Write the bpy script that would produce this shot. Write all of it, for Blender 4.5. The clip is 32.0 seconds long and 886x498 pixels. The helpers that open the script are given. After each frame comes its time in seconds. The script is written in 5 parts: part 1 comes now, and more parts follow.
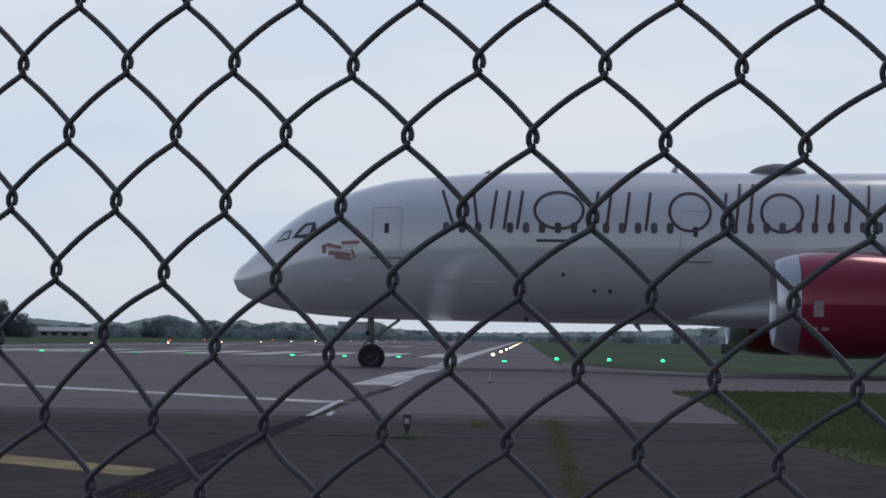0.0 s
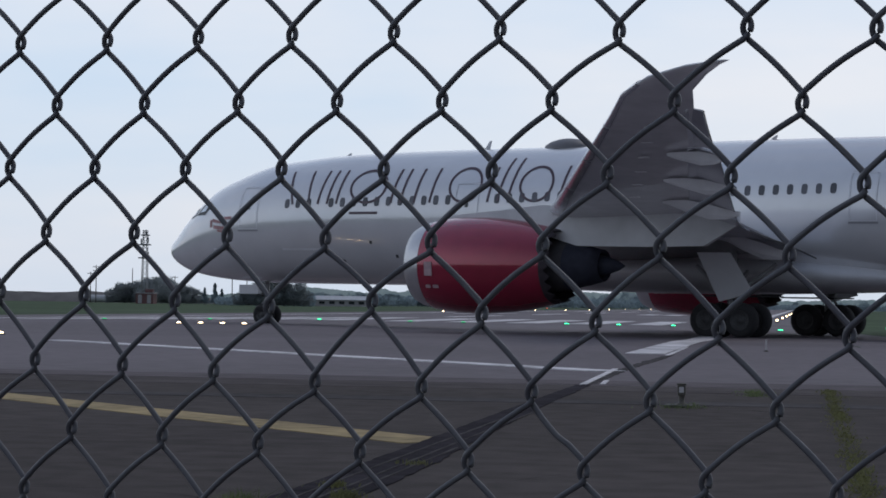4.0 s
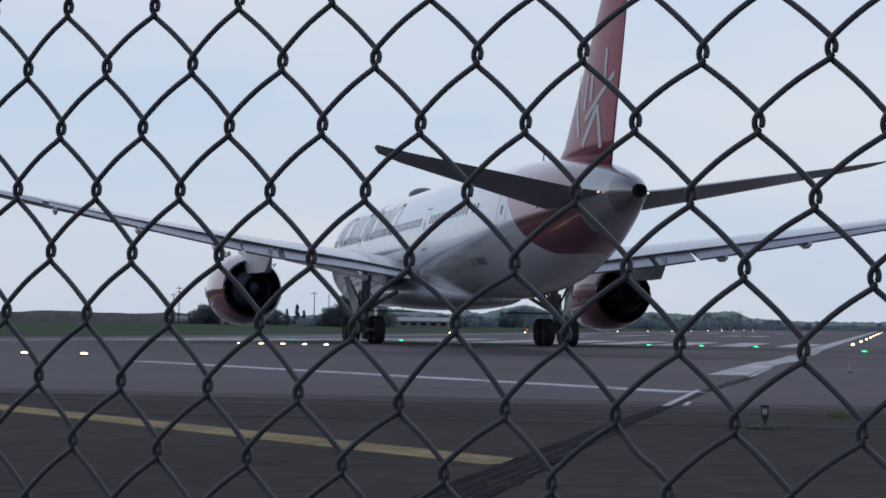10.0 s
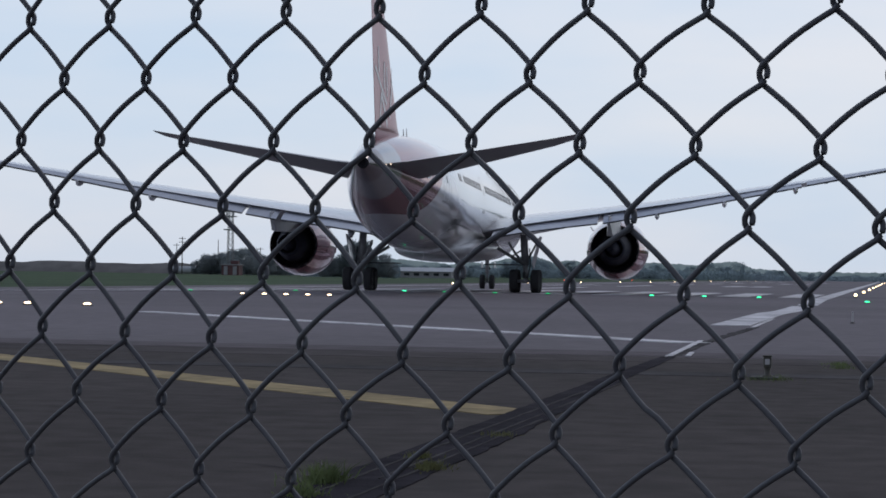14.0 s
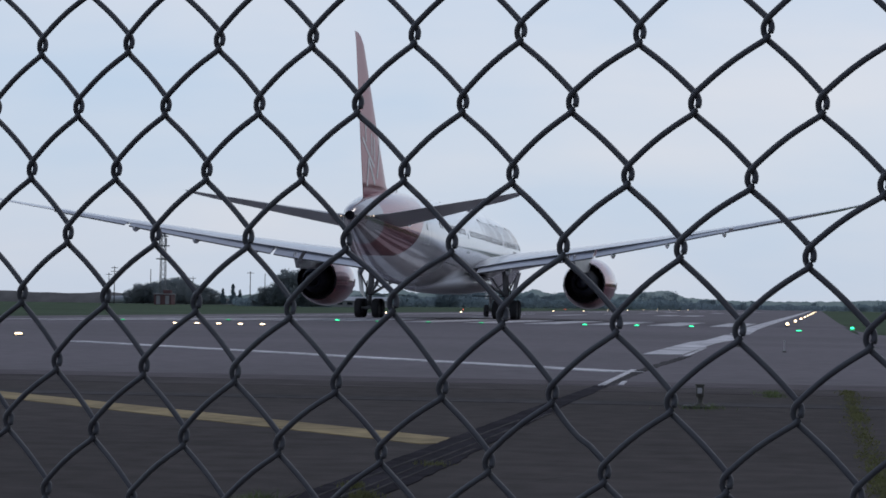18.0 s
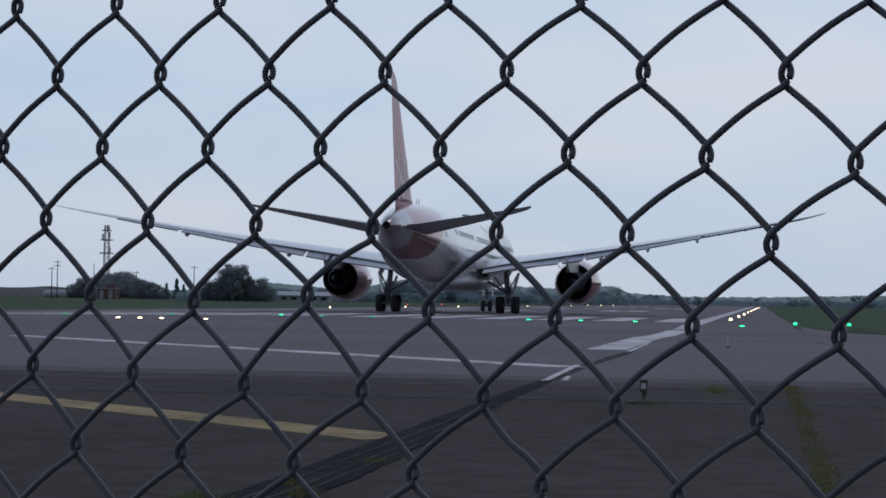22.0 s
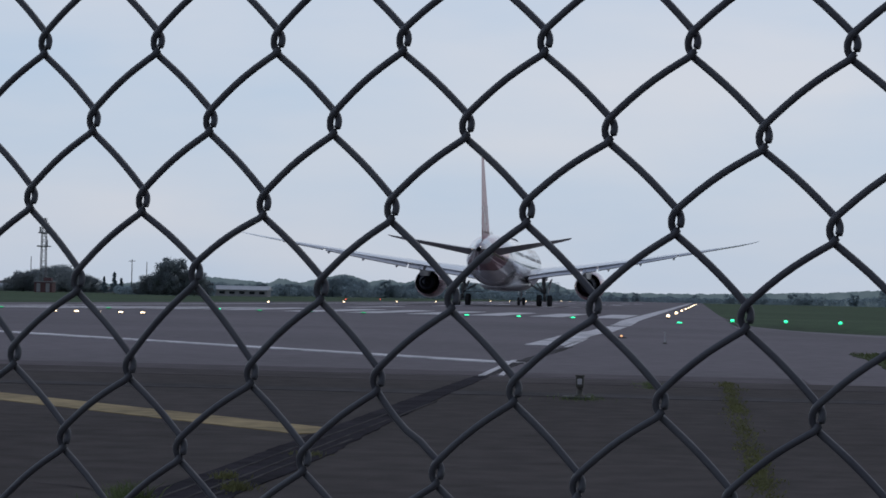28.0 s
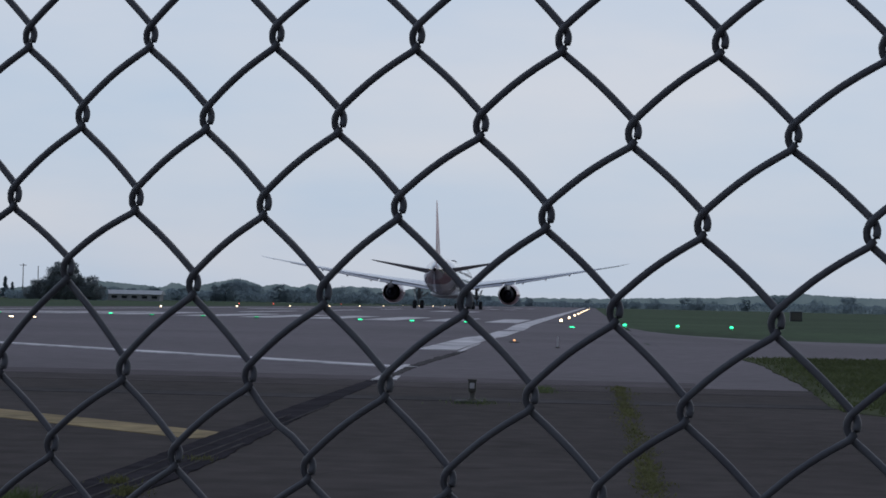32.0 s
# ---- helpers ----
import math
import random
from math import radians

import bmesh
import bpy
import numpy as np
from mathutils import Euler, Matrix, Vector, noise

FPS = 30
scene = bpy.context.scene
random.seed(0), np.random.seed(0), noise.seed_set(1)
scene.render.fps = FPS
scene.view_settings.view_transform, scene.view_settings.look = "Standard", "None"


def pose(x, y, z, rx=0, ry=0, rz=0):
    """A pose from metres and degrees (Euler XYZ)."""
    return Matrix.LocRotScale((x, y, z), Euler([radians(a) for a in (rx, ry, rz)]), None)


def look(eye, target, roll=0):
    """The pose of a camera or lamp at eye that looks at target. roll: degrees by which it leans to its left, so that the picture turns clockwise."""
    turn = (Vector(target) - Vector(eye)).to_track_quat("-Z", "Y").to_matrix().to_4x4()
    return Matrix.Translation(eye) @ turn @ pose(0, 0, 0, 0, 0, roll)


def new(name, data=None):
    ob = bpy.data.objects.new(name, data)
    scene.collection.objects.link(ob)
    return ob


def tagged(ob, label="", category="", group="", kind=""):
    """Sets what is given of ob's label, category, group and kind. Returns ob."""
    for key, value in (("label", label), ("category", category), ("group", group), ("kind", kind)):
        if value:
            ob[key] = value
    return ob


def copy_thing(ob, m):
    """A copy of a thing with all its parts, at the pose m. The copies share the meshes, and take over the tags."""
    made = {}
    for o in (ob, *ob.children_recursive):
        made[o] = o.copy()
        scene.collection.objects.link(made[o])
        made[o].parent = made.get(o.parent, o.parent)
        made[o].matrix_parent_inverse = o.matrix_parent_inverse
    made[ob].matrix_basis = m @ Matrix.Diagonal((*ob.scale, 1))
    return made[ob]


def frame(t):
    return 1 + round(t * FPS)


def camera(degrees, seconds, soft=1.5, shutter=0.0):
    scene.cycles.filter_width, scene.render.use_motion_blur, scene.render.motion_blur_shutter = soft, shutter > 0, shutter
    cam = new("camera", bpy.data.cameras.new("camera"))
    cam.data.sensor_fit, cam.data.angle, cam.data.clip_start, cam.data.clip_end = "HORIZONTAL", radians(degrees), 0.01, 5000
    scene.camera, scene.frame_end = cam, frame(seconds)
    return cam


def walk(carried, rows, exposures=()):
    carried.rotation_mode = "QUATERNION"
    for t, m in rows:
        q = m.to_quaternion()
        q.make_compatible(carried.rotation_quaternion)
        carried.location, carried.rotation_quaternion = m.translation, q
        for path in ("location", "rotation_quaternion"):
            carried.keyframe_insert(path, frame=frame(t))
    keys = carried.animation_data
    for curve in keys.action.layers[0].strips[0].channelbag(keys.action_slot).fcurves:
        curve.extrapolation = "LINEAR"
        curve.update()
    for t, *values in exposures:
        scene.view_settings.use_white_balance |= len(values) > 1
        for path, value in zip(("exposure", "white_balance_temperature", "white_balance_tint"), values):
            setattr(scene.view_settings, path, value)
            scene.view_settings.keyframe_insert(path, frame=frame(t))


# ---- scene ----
# ---- camera: hand-held behind a boundary fence, panning with the aircraft ----
cam = camera(21.15, 32.0, soft=1.7)
# seconds, eye x y z, yaw to the left, pitch up, roll (degrees)
PATH = [
    (0, 0.0054, -0.0136, 1.0693, 1.971, 2.155, 0.912),
    (0.5, 0.0058, -0.0128, 1.0694, 2.540, 1.756, 0.817),
    (1, 0.0058, -0.0111, 1.0693, 2.687, 1.634, 0.771),
    (1.5, 0.0068, -0.0114, 1.0692, 3.176, 1.538, 0.756),
    (2, 0.0069, -0.0104, 1.0692, 3.576, 1.494, 0.815),
    (2.5, 0.0078, -0.0074, 1.0691, 5.498, 1.399, 0.840),
    (3, 0.0083, -0.0073, 1.0688, 6.583, 1.396, 0.910),
    (3.5, 0.0089, -0.0067, 1.0689, 7.927, 1.302, 0.829),
    (5.5, 0.0087, -0.0084, 1.0693, 9.042, 1.338, 0.898),
    (6, 0.0069, -0.0089, 1.0693, 8.602, 1.286, 0.923),
    (6.5, 0.0091, -0.0090, 1.0693, 8.384, 1.234, 0.895),
    (7, 0.0092, -0.0082, 1.0693, 8.602, 1.379, 0.907),
    (7.5, 0.0090, -0.0095, 1.0695, 8.746, 1.440, 0.889),
    (8, 0.0086, -0.0097, 1.0692, 8.822, 1.501, 0.876),
    (8.5, 0.0092, -0.0095, 1.0693, 9.027, 1.540, 0.893),
    (9, 0.0091, -0.0090, 1.0693, 9.193, 1.562, 0.857),
    (9.5, 0.0100, -0.0074, 1.0694, 9.568, 1.640, 0.821),
    (10, 0.0081, -0.0092, 1.0691, 10.548, 1.779, 0.850),
    (10.5, 0.0079, -0.0105, 1.0692, 10.732, 1.753, 0.864),
    (11, 0.0082, -0.0090, 1.0695, 10.958, 1.730, 0.868),
    (11.5, 0.0078, -0.0094, 1.0693, 11.183, 1.721, 0.870),
    (12, 0.0069, -0.0123, 1.0696, 11.430, 1.718, 0.868),
    (12.5, 0.0071, -0.0103, 1.0695, 11.379, 1.229, 0.921),
    (13, 0.0077, -0.0075, 1.0694, 10.606, 0.623, 0.860),
    (13.5, 0.0063, -0.0105, 1.0700, 10.502, 0.554, 0.835),
    (14, 0.0073, -0.0079, 1.0695, 10.603, 0.579, 0.876),
    (14.5, 0.0075, -0.0078, 1.0693, 10.577, 0.649, 0.897),
    (15, 0.0084, -0.0061, 1.0693, 10.831, 0.815, 0.849),
    (15.5, 0.0074, -0.0101, 1.0692, 9.545, 0.968, 0.952),
    (17.5, 0.0077, -0.0092, 1.0695, 9.039, 1.302, 0.849),
    (18, 0.0077, -0.0101, 1.0692, 9.002, 1.309, 0.845),
    (18.5, 0.0075, -0.0094, 1.0692, 8.890, 1.274, 0.852),
    (19, 0.0065, -0.0098, 1.0695, 8.828, 1.294, 0.820),
    (19.5, 0.0073, -0.0105, 1.0695, 8.795, 1.322, 0.866),
    (20, 0.0069, -0.0099, 1.0696, 8.624, 1.280, 0.844),
    (20.5, 0.0071, -0.0097, 1.0694, 8.404, 1.208, 0.838),
    (21, 0.0068, -0.0103, 1.0697, 8.184, 1.185, 0.834),
    (21.5, 0.0020, 0.0515, 1.0691, 7.793, 1.180, 0.867),
    (22, -0.0013, 0.1289, 1.0681, 7.658, 1.208, 0.935),
    (22.5, -0.0074, 0.1458, 1.0688, 7.579, 1.318, 0.854),
    (23, -0.0032, 0.1537, 1.0667, 8.170, 1.384, 1.037),
    (23.5, 0.0040, 0.1600, 1.0639, 8.165, 1.432, 1.139),
    (24, 0.0088, 0.1676, 1.0621, 7.649, 1.400, 1.130),
    (24.5, 0.0092, 0.1614, 1.0628, 7.119, 1.328, 0.946),
    (25, 0.0126, 0.1785, 1.0619, 6.948, 1.330, 1.067),
    (25.5, 0.0163, 0.1789, 1.0609, 6.488, 1.318, 0.997),
    (27.5, 0.0137, 0.1652, 1.0603, 6.544, 1.098, 1.002),
    (28, 0.0138, 0.1828, 1.0608, 6.180, 1.121, 1.244),
    (28.5, 0.0210, 0.1864, 1.0572, 5.594, 1.243, 1.131),
    (29, 0.0151, 0.1727, 1.0610, 5.275, 1.185, 1.024),
    (29.5, 0.0180, 0.1713, 1.0596, 4.402, 1.249, 1.152),
    (30, 0.0198, 0.1759, 1.0602, 3.821, 1.238, 1.078),
    (30.5, 0.0188, 0.1749, 1.0608, 3.833, 1.300, 1.031),
    (31, 0.0238, 0.1861, 1.0576, 4.075, 1.346, 1.188),
    (31.5, 0.0312, 0.1957, 1.0559, 3.834, 1.323, 0.973),
    (32, 0.0243, 0.1816, 1.0566, 3.618, 1.288, 1.295),
]


def eye_pose(x, y, z, yaw, pitch, roll):
    return Matrix.Translation((x, y, z)) @ pose(0, 0, 0, 0, 0, yaw) @ pose(0, 0, 0, 90 + pitch, 0, 0) @ pose(0, 0, 0, 0, 0, roll)


walk(cam, [(t, eye_pose(*v)) for t, *v in PATH], exposures=[(0, 0.12, 6500, 10), (1.5, 0.25, 6550, 10), (8, 0.25, 6550, 10), (9.5, 0.15, 6450, 10), (11, -0.05, 6150, 10), (12, -0.06, 6220, 10), (13, 0.09, 6370, 10), (15, 0.19, 6520, 10), (18, 0.06, 6330, 10), (20, -0.05, 6250, 10), (23, -0.05, 6200, 10), (28, -0.06, 6320, 10), (32, -0.09, 6320, 10)])

# ---- light: thin overcast, brighter ahead and to the right ----
SUN_EL, SUN_AZ = 58.0, 35.0
world = bpy.data.worlds.new("world")
scene.world = world
world.use_nodes = True
wt = world.node_tree
for n in list(wt.nodes):
    wt.nodes.remove(n)
w_out = wt.nodes.new("ShaderNodeOutputWorld")
sky = wt.nodes.new("ShaderNodeTexSky")
sky.sky_type = "NISHITA"
sky.sun_disc = False
sky.sun_elevation = radians(SUN_EL)
sky.sun_rotation = radians(SUN_AZ)
sky.air_density, sky.dust_density, sky.ozone_density = 1.0, 2.0, 1.0
b_sky = wt.nodes.new("ShaderNodeBackground")
b_sky.inputs["Strength"].default_value = 0.10
wt.links.new(sky.outputs[0], b_sky.inputs["Color"])
b_cloud = wt.nodes.new("ShaderNodeBackground")
w_co = wt.nodes.new("ShaderNodeTexCoord")
w_map = wt.nodes.new("ShaderNodeMapping")
w_map.inputs["Scale"].default_value = (2.2, 2.2, 9.0)
w_no = wt.nodes.new("ShaderNodeTexNoise")
w_no.inputs["Scale"].default_value = 1.6
w_no.inputs["Detail"].default_value = 5.0
w_no.inputs["Roughness"].default_value = 0.5
w_rc = wt.nodes.new("ShaderNodeValToRGB")
w_rc.color_ramp.elements[0].position, w_rc.color_ramp.elements[0].color = 0.38, (0.53, 0.64, 0.79, 1)
w_rc.color_ramp.elements[1].position, w_rc.color_ramp.elements[1].color = 0.66, (0.69, 0.715, 0.785, 1)
w_mix = wt.nodes.new("ShaderNodeMixShader")
w_mix.inputs[0].default_value = 0.86
wt.links.new(w_co.outputs["Generated"], w_map.inputs[0])
wt.links.new(w_map.outputs[0], w_no.inputs["Vector"])
wt.links.new(w_no.outputs["Fac"], w_rc.inputs[0])
# the cloud layer is thinner and brighter to the left, thicker to the right and behind
w_dot = wt.nodes.new("ShaderNodeVectorMath")
w_dot.operation = "DOT_PRODUCT"
w_dot.inputs[1].default_value = (math.sin(radians(-40)), math.cos(radians(-40)), 0.0)
wt.links.new(w_co.outputs["Generated"], w_dot.inputs[0])
w_fall = wt.nodes.new("ShaderNodeMapRange")
w_fall.interpolation_type = "SMOOTHSTEP"
w_fall.inputs["From Min"].default_value, w_fall.inputs["From Max"].default_value = -0.9, 0.4
w_fall.inputs["To Min"].default_value, w_fall.inputs["To Max"].default_value = 0.33, 1.0
wt.links.new(w_dot.outputs["Value"], w_fall.inputs["Value"])
w_mul = wt.nodes.new("ShaderNodeVectorMath")
w_mul.operation = "SCALE"
wt.links.new(w_rc.outputs[0], w_mul.inputs[0])
# and thicker, so dimmer and bluer, overhead
w_sep = wt.nodes.new("ShaderNodeSeparateXYZ")
wt.links.new(w_co.outputs["Generated"], w_sep.inputs[0])
w_top = wt.nodes.new("ShaderNodeMapRange")
w_top.interpolation_type = "SMOOTHSTEP"
w_top.inputs["From Min"].default_value, w_top.inputs["From Max"].default_value = 0.15, 0.8
wt.links.new(w_sep.outputs["Z"], w_top.inputs["Value"])
w_tint = wt.nodes.new("ShaderNodeMixRGB")
w_tint.inputs[1].default_value = (1, 1, 1, 1)
w_tint.inputs[2].default_value = (0.35, 0.40, 0.51, 1)
wt.links.new(w_top.outputs[0], w_tint.inputs[0])
w_over = wt.nodes.new("ShaderNodeVectorMath")
w_over.operation = "MULTIPLY"
wt.links.new(w_tint.outputs[0], w_over.inputs[0])
wt.links.new(w_mul.outputs[0], w_over.inputs[1])
wt.links.new(w_fall.outputs[0], w_mul.inputs["Scale"])
wt.links.new(w_over.outputs[0], b_cloud.inputs["Color"])
b_cloud.inputs["Strength"].default_value = 1.0
wt.links.new(b_sky.outputs[0], w_mix.inputs[1])
wt.links.new(b_cloud.outputs[0], w_mix.inputs[2])
wt.links.new(w_mix.outputs[0], w_out.inputs[0])

sun_data = bpy.data.lights.new("sun", "SUN")
sun_data.energy = 0.35
sun_data.angle = radians(20)
sun_data.color = (1.0, 0.95, 0.88)
sun = new("sun", sun_data)
_az, _el = radians(SUN_AZ), radians(SUN_EL)
sun.matrix_world = look((0, 0, 50), (-50 * math.sin(_az) * math.cos(_el), -50 * math.cos(_az) * math.cos(_el), 50 - 50 * math.sin(_el)))


# ---- materials ----
def mat(name, col, rough=0.6, metal=0.0, var=0.12, scale=3.0, bump=0.0, bump_scale=40.0, col2=None, big=0.15, spec=0.5, coat=0.0, per_object=0.0, coat_rough=0.03):
    """A surface with variation at two scales: broad patches and a fine grain."""
    m = bpy.data.materials.new(name)
    m.use_nodes = True
    nt = m.node_tree
    bs = nt.nodes["Principled BSDF"]
    tc = nt.nodes.new("ShaderNodeTexCoord")
    n1 = nt.nodes.new("ShaderNodeTexNoise")
    n1.inputs["Scale"].default_value = scale
    n1.inputs["Detail"].default_value = 6
    n2 = nt.nodes.new("ShaderNodeTexNoise")
    n2.inputs["Scale"].default_value = big
    n2.inputs["Detail"].default_value = 3
    for n in (n1, n2):
        nt.links.new(tc.outputs["Object"], n.inputs["Vector"])
    add = nt.nodes.new("ShaderNodeMath")
    add.operation = "ADD"
    nt.links.new(n1.outputs["Fac"], add.inputs[0])
    nt.links.new(n2.outputs["Fac"], add.inputs[1])
    ramp = nt.nodes.new("ShaderNodeValToRGB")
    c2 = col2 or tuple(c * (1 + var) for c in col)
    c1 = tuple(c * (1 - var) for c in col)
    ramp.color_ramp.elements[0].position = 0.36
    ramp.color_ramp.elements[1].position = 0.64
    ramp.color_ramp.elements[0].color = (*c1, 1)
    ramp.color_ramp.elements[1].color = (*c2, 1)
    half = nt.nodes.new("ShaderNodeMath")
    half.operation = "MULTIPLY"
    half.inputs[1].default_value = 0.5
    nt.links.new(add.outputs[0], half.inputs[0])
    nt.links.new(half.outputs[0], ramp.inputs[0])
    last = ramp.outputs[0]
    if per_object:
        oi = nt.nodes.new("ShaderNodeObjectInfo")
        mr = nt.nodes.new("ShaderNodeMapRange")
        mr.inputs["To Min"].default_value, mr.inputs["To Max"].default_value = 1 - per_object, 1 + per_object
        nt.links.new(oi.outputs["Random"], mr.inputs["Value"])
        vm = nt.nodes.new("ShaderNodeVectorMath")
        vm.operation = "SCALE"
        nt.links.new(last, vm.inputs[0])
        nt.links.new(mr.outputs[0], vm.inputs["Scale"])
        last = vm.outputs[0]
    nt.links.new(last, bs.inputs["Base Color"])
    bs.inputs["Roughness"].default_value = rough
    bs.inputs["Metallic"].default_value = metal
    bs.inputs["Specular IOR Level"].default_value = spec
    bs.inputs["Coat Weight"].default_value = coat
    bs.inputs["Coat Roughness"].default_value = coat_rough
    if bump:
        n3 = nt.nodes.new("ShaderNodeTexNoise")
        n3.inputs["Scale"].default_value = bump_scale
        n3.inputs["Detail"].default_value = 4
        nt.links.new(tc.outputs["Object"], n3.inputs["Vector"])
        bp = nt.nodes.new("ShaderNodeBump")
        bp.inputs["Strength"].default_value = bump
        bp.inputs["Distance"].default_value = 0.02
        nt.links.new(n3.outputs["Fac"], bp.inputs["Height"])
        nt.links.new(bp.outputs[0], bs.inputs["Normal"])
    return m


def glow(name, col, strength):
    m = bpy.data.materials.new(name)
    m.use_nodes = True
    bs = m.node_tree.nodes["Principled BSDF"]
    bs.inputs["Base Color"].default_value = (*col, 1)
    bs.inputs["Emission Color"].default_value = (*col, 1)
    bs.inputs["Emission Strength"].default_value = strength
    return m


M_WIRE = mat("dark_coated_wire", (0.106, 0.103, 0.120), 0.42, var=0.14, scale=60, big=9, bump=0.05, bump_scale=350, col2=(0.122, 0.123, 0.134), spec=0.32)
M_RUNWAY = mat("runway_asphalt", (0.166, 0.144, 0.155), 0.80, var=0.20, scale=2.2, big=0.06, bump=0.25, bump_scale=60, spec=0.12)
M_PAD = mat("dark_asphalt", (0.077, 0.066, 0.063), 0.95, var=0.28, scale=3.0, big=0.12, bump=0.3, bump_scale=60, spec=0.05)
M_TAR = mat("tar_joint", (0.030, 0.026, 0.032), 0.95, var=0.5, scale=4, big=0.8, bump=0.4, bump_scale=30, spec=0.03)
M_BLEND = mat("apron_edge_asphalt", (0.088, 0.076, 0.075), 0.95, var=0.3, scale=2.0, big=0.3, bump=0.3, bump_scale=60, spec=0.05)
M_BLEND2 = mat("runway_edge_asphalt", (0.118, 0.101, 0.107), 0.9, var=0.25, scale=2.0, big=0.2, bump=0.3, bump_scale=60, spec=0.08)
M_CONC = mat("worn_concrete", (0.085, 0.082, 0.082), 0.9, var=0.25, scale=4, big=0.5, bump=0.3)
M_GRASS = mat("grass_ground", (0.058, 0.089, 0.045), 0.95, var=0.4, scale=1.2, big=0.05, bump=0.5, bump_scale=12, spec=0.1)
M_BLADE = mat("grass_blades", (0.118, 0.138, 0.064), 0.8, var=0.3, scale=4, big=0.3, spec=0.1)
M_STRIP = mat("rough_patch", (0.072, 0.066, 0.067), 0.95, var=0.35, scale=5, big=0.6, bump=0.4, spec=0.05)
M_WEED = mat("dry_weed", (0.16, 0.162, 0.072), 0.8, var=0.35, scale=9, big=2, spec=0.1)
M_TUFT = mat("fresh_weed", (0.155, 0.195, 0.085), 0.8, var=0.35, scale=9, big=2, spec=0.1)
M_TURF = mat("rough_turf", (0.074, 0.086, 0.042), 0.95, var=0.4, scale=1.5, big=0.4, bump=0.6, bump_scale=20, spec=0.05)
M_WPAINT = mat("worn_white_paint", (0.66, 0.63, 0.64), 0.9, var=0.38, scale=2.5, big=0.5, spec=0.1)
M_YPAINT = mat("worn_yellow_paint", (0.325, 0.242, 0.118), 0.85, var=0.4, scale=5, big=0.8, spec=0.2)
M_WHITE = mat("white_gloss_paint", (0.66, 0.66, 0.69), 0.3, var=0.05, scale=1.5, big=0.2, coat=0.3)
M_GREYP = mat("grey_gloss_paint", (0.60, 0.60, 0.62), 0.35, var=0.10, scale=1.2, big=0.3)
M_TAILG = mat("tail_grey_paint", (0.27, 0.27, 0.29), 0.3, var=0.10, scale=1.6, big=0.3)
M_FINW = mat("fin_gloss_white", (0.66, 0.64, 0.66), 0.3, var=0.05, scale=1.5, big=0.2, spec=0.3, coat=0.2)
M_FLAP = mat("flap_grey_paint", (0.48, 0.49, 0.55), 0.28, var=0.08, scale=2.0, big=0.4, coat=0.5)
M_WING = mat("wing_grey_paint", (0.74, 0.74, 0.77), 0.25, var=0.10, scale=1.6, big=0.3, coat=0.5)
M_RED = mat("red_metallic_paint", (0.31, 0.011, 0.042), 0.16, metal=0.3, var=0.10, scale=1.5, big=0.3, coat=1.0)
M_FIN = mat("fin_gloss_red", (0.24, 0.010, 0.034), 0.30, metal=0.5, var=0.10, scale=1.5, big=0.3, spec=0.3, coat=0.2)
M_PURPLE = mat("dark_plum_paint", (0.095, 0.062, 0.080), 0.4, var=0.05)
M_BAR = mat("dark_grey_marking", (0.06, 0.06, 0.065), 0.5, var=0.1)
M_GLASS = mat("dark_window_glass", (0.012, 0.013, 0.016), 0.08, var=0.1, spec=0.8)
M_LABEL = mat("pale_pink_label", (0.46, 0.33, 0.35), 0.5, var=0.25, scale=6)
M_EMBLEM = mat("muted_red_emblem", (0.40, 0.19, 0.20), 0.5, var=0.2)
M_SHINE = mat("cockpit_glass", (0.55, 0.56, 0.58), 0.06, metal=0.9, var=0.08)
M_PANE = mat("cabin_window_pane", (0.10, 0.10, 0.115), 0.15, var=0.1, spec=0.6, per_object=0.35)
M_METAL = mat("bare_metal_lip", (0.55, 0.55, 0.57), 0.3, metal=0.85, var=0.06)
M_SEAM = mat("seam_grey", (0.64, 0.64, 0.67), 0.5, var=0.1)
M_LEAD = mat("bright_leading_edge", (0.90, 0.90, 0.93), 0.25, metal=0.8, var=0.05, coat=0.3)
M_DOME = mat("dark_grey_dome", (0.17, 0.165, 0.175), 0.45, var=0.1)
M_CORE = mat("grey_core_cowl", (0.052, 0.047, 0.056), 0.7, var=0.2, scale=3, spec=0.08)
M_COWL = mat("core_cowl_metal", (0.058, 0.054, 0.058), 0.7, var=0.2, scale=3, spec=0.15)
M_PLUG = mat("blued_exhaust_metal", (0.034, 0.036, 0.052), 0.6, var=0.2, scale=4, spec=0.15)
M_SHOULDER = mat("pale_shoulder_asphalt", (0.205, 0.185, 0.196), 0.85, var=0.2, scale=1.5, big=0.08, bump=0.2, spec=0.12)
M_NOZZLE = mat("nozzle_metal", (0.055, 0.046, 0.052), 0.65, var=0.3, scale=4, spec=0.12)
M_DARKMETAL = mat("burnt_metal", (0.036, 0.033, 0.038), 0.85, metal=0.0, var=0.3, scale=6, spec=0.05)
M_STRUT = mat("painted_strut", (0.30, 0.30, 0.31), 0.45, var=0.15, scale=8)
M_TYRE = mat("tyre_rubber", (0.034, 0.033, 0.036), 0.85, var=0.3, scale=12)
M_RIM = mat("wheel_rim", (0.095, 0.095, 0.10), 0.55, metal=0.3, var=0.2, scale=12)
M_BLACK = mat("black_void", (0.02, 0.02, 0.022), 0.8, var=0.2)
# distance haze is put into both leaf colours: paler and bluer than foliage
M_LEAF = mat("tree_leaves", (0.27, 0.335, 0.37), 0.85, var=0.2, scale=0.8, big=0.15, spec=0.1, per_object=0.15)
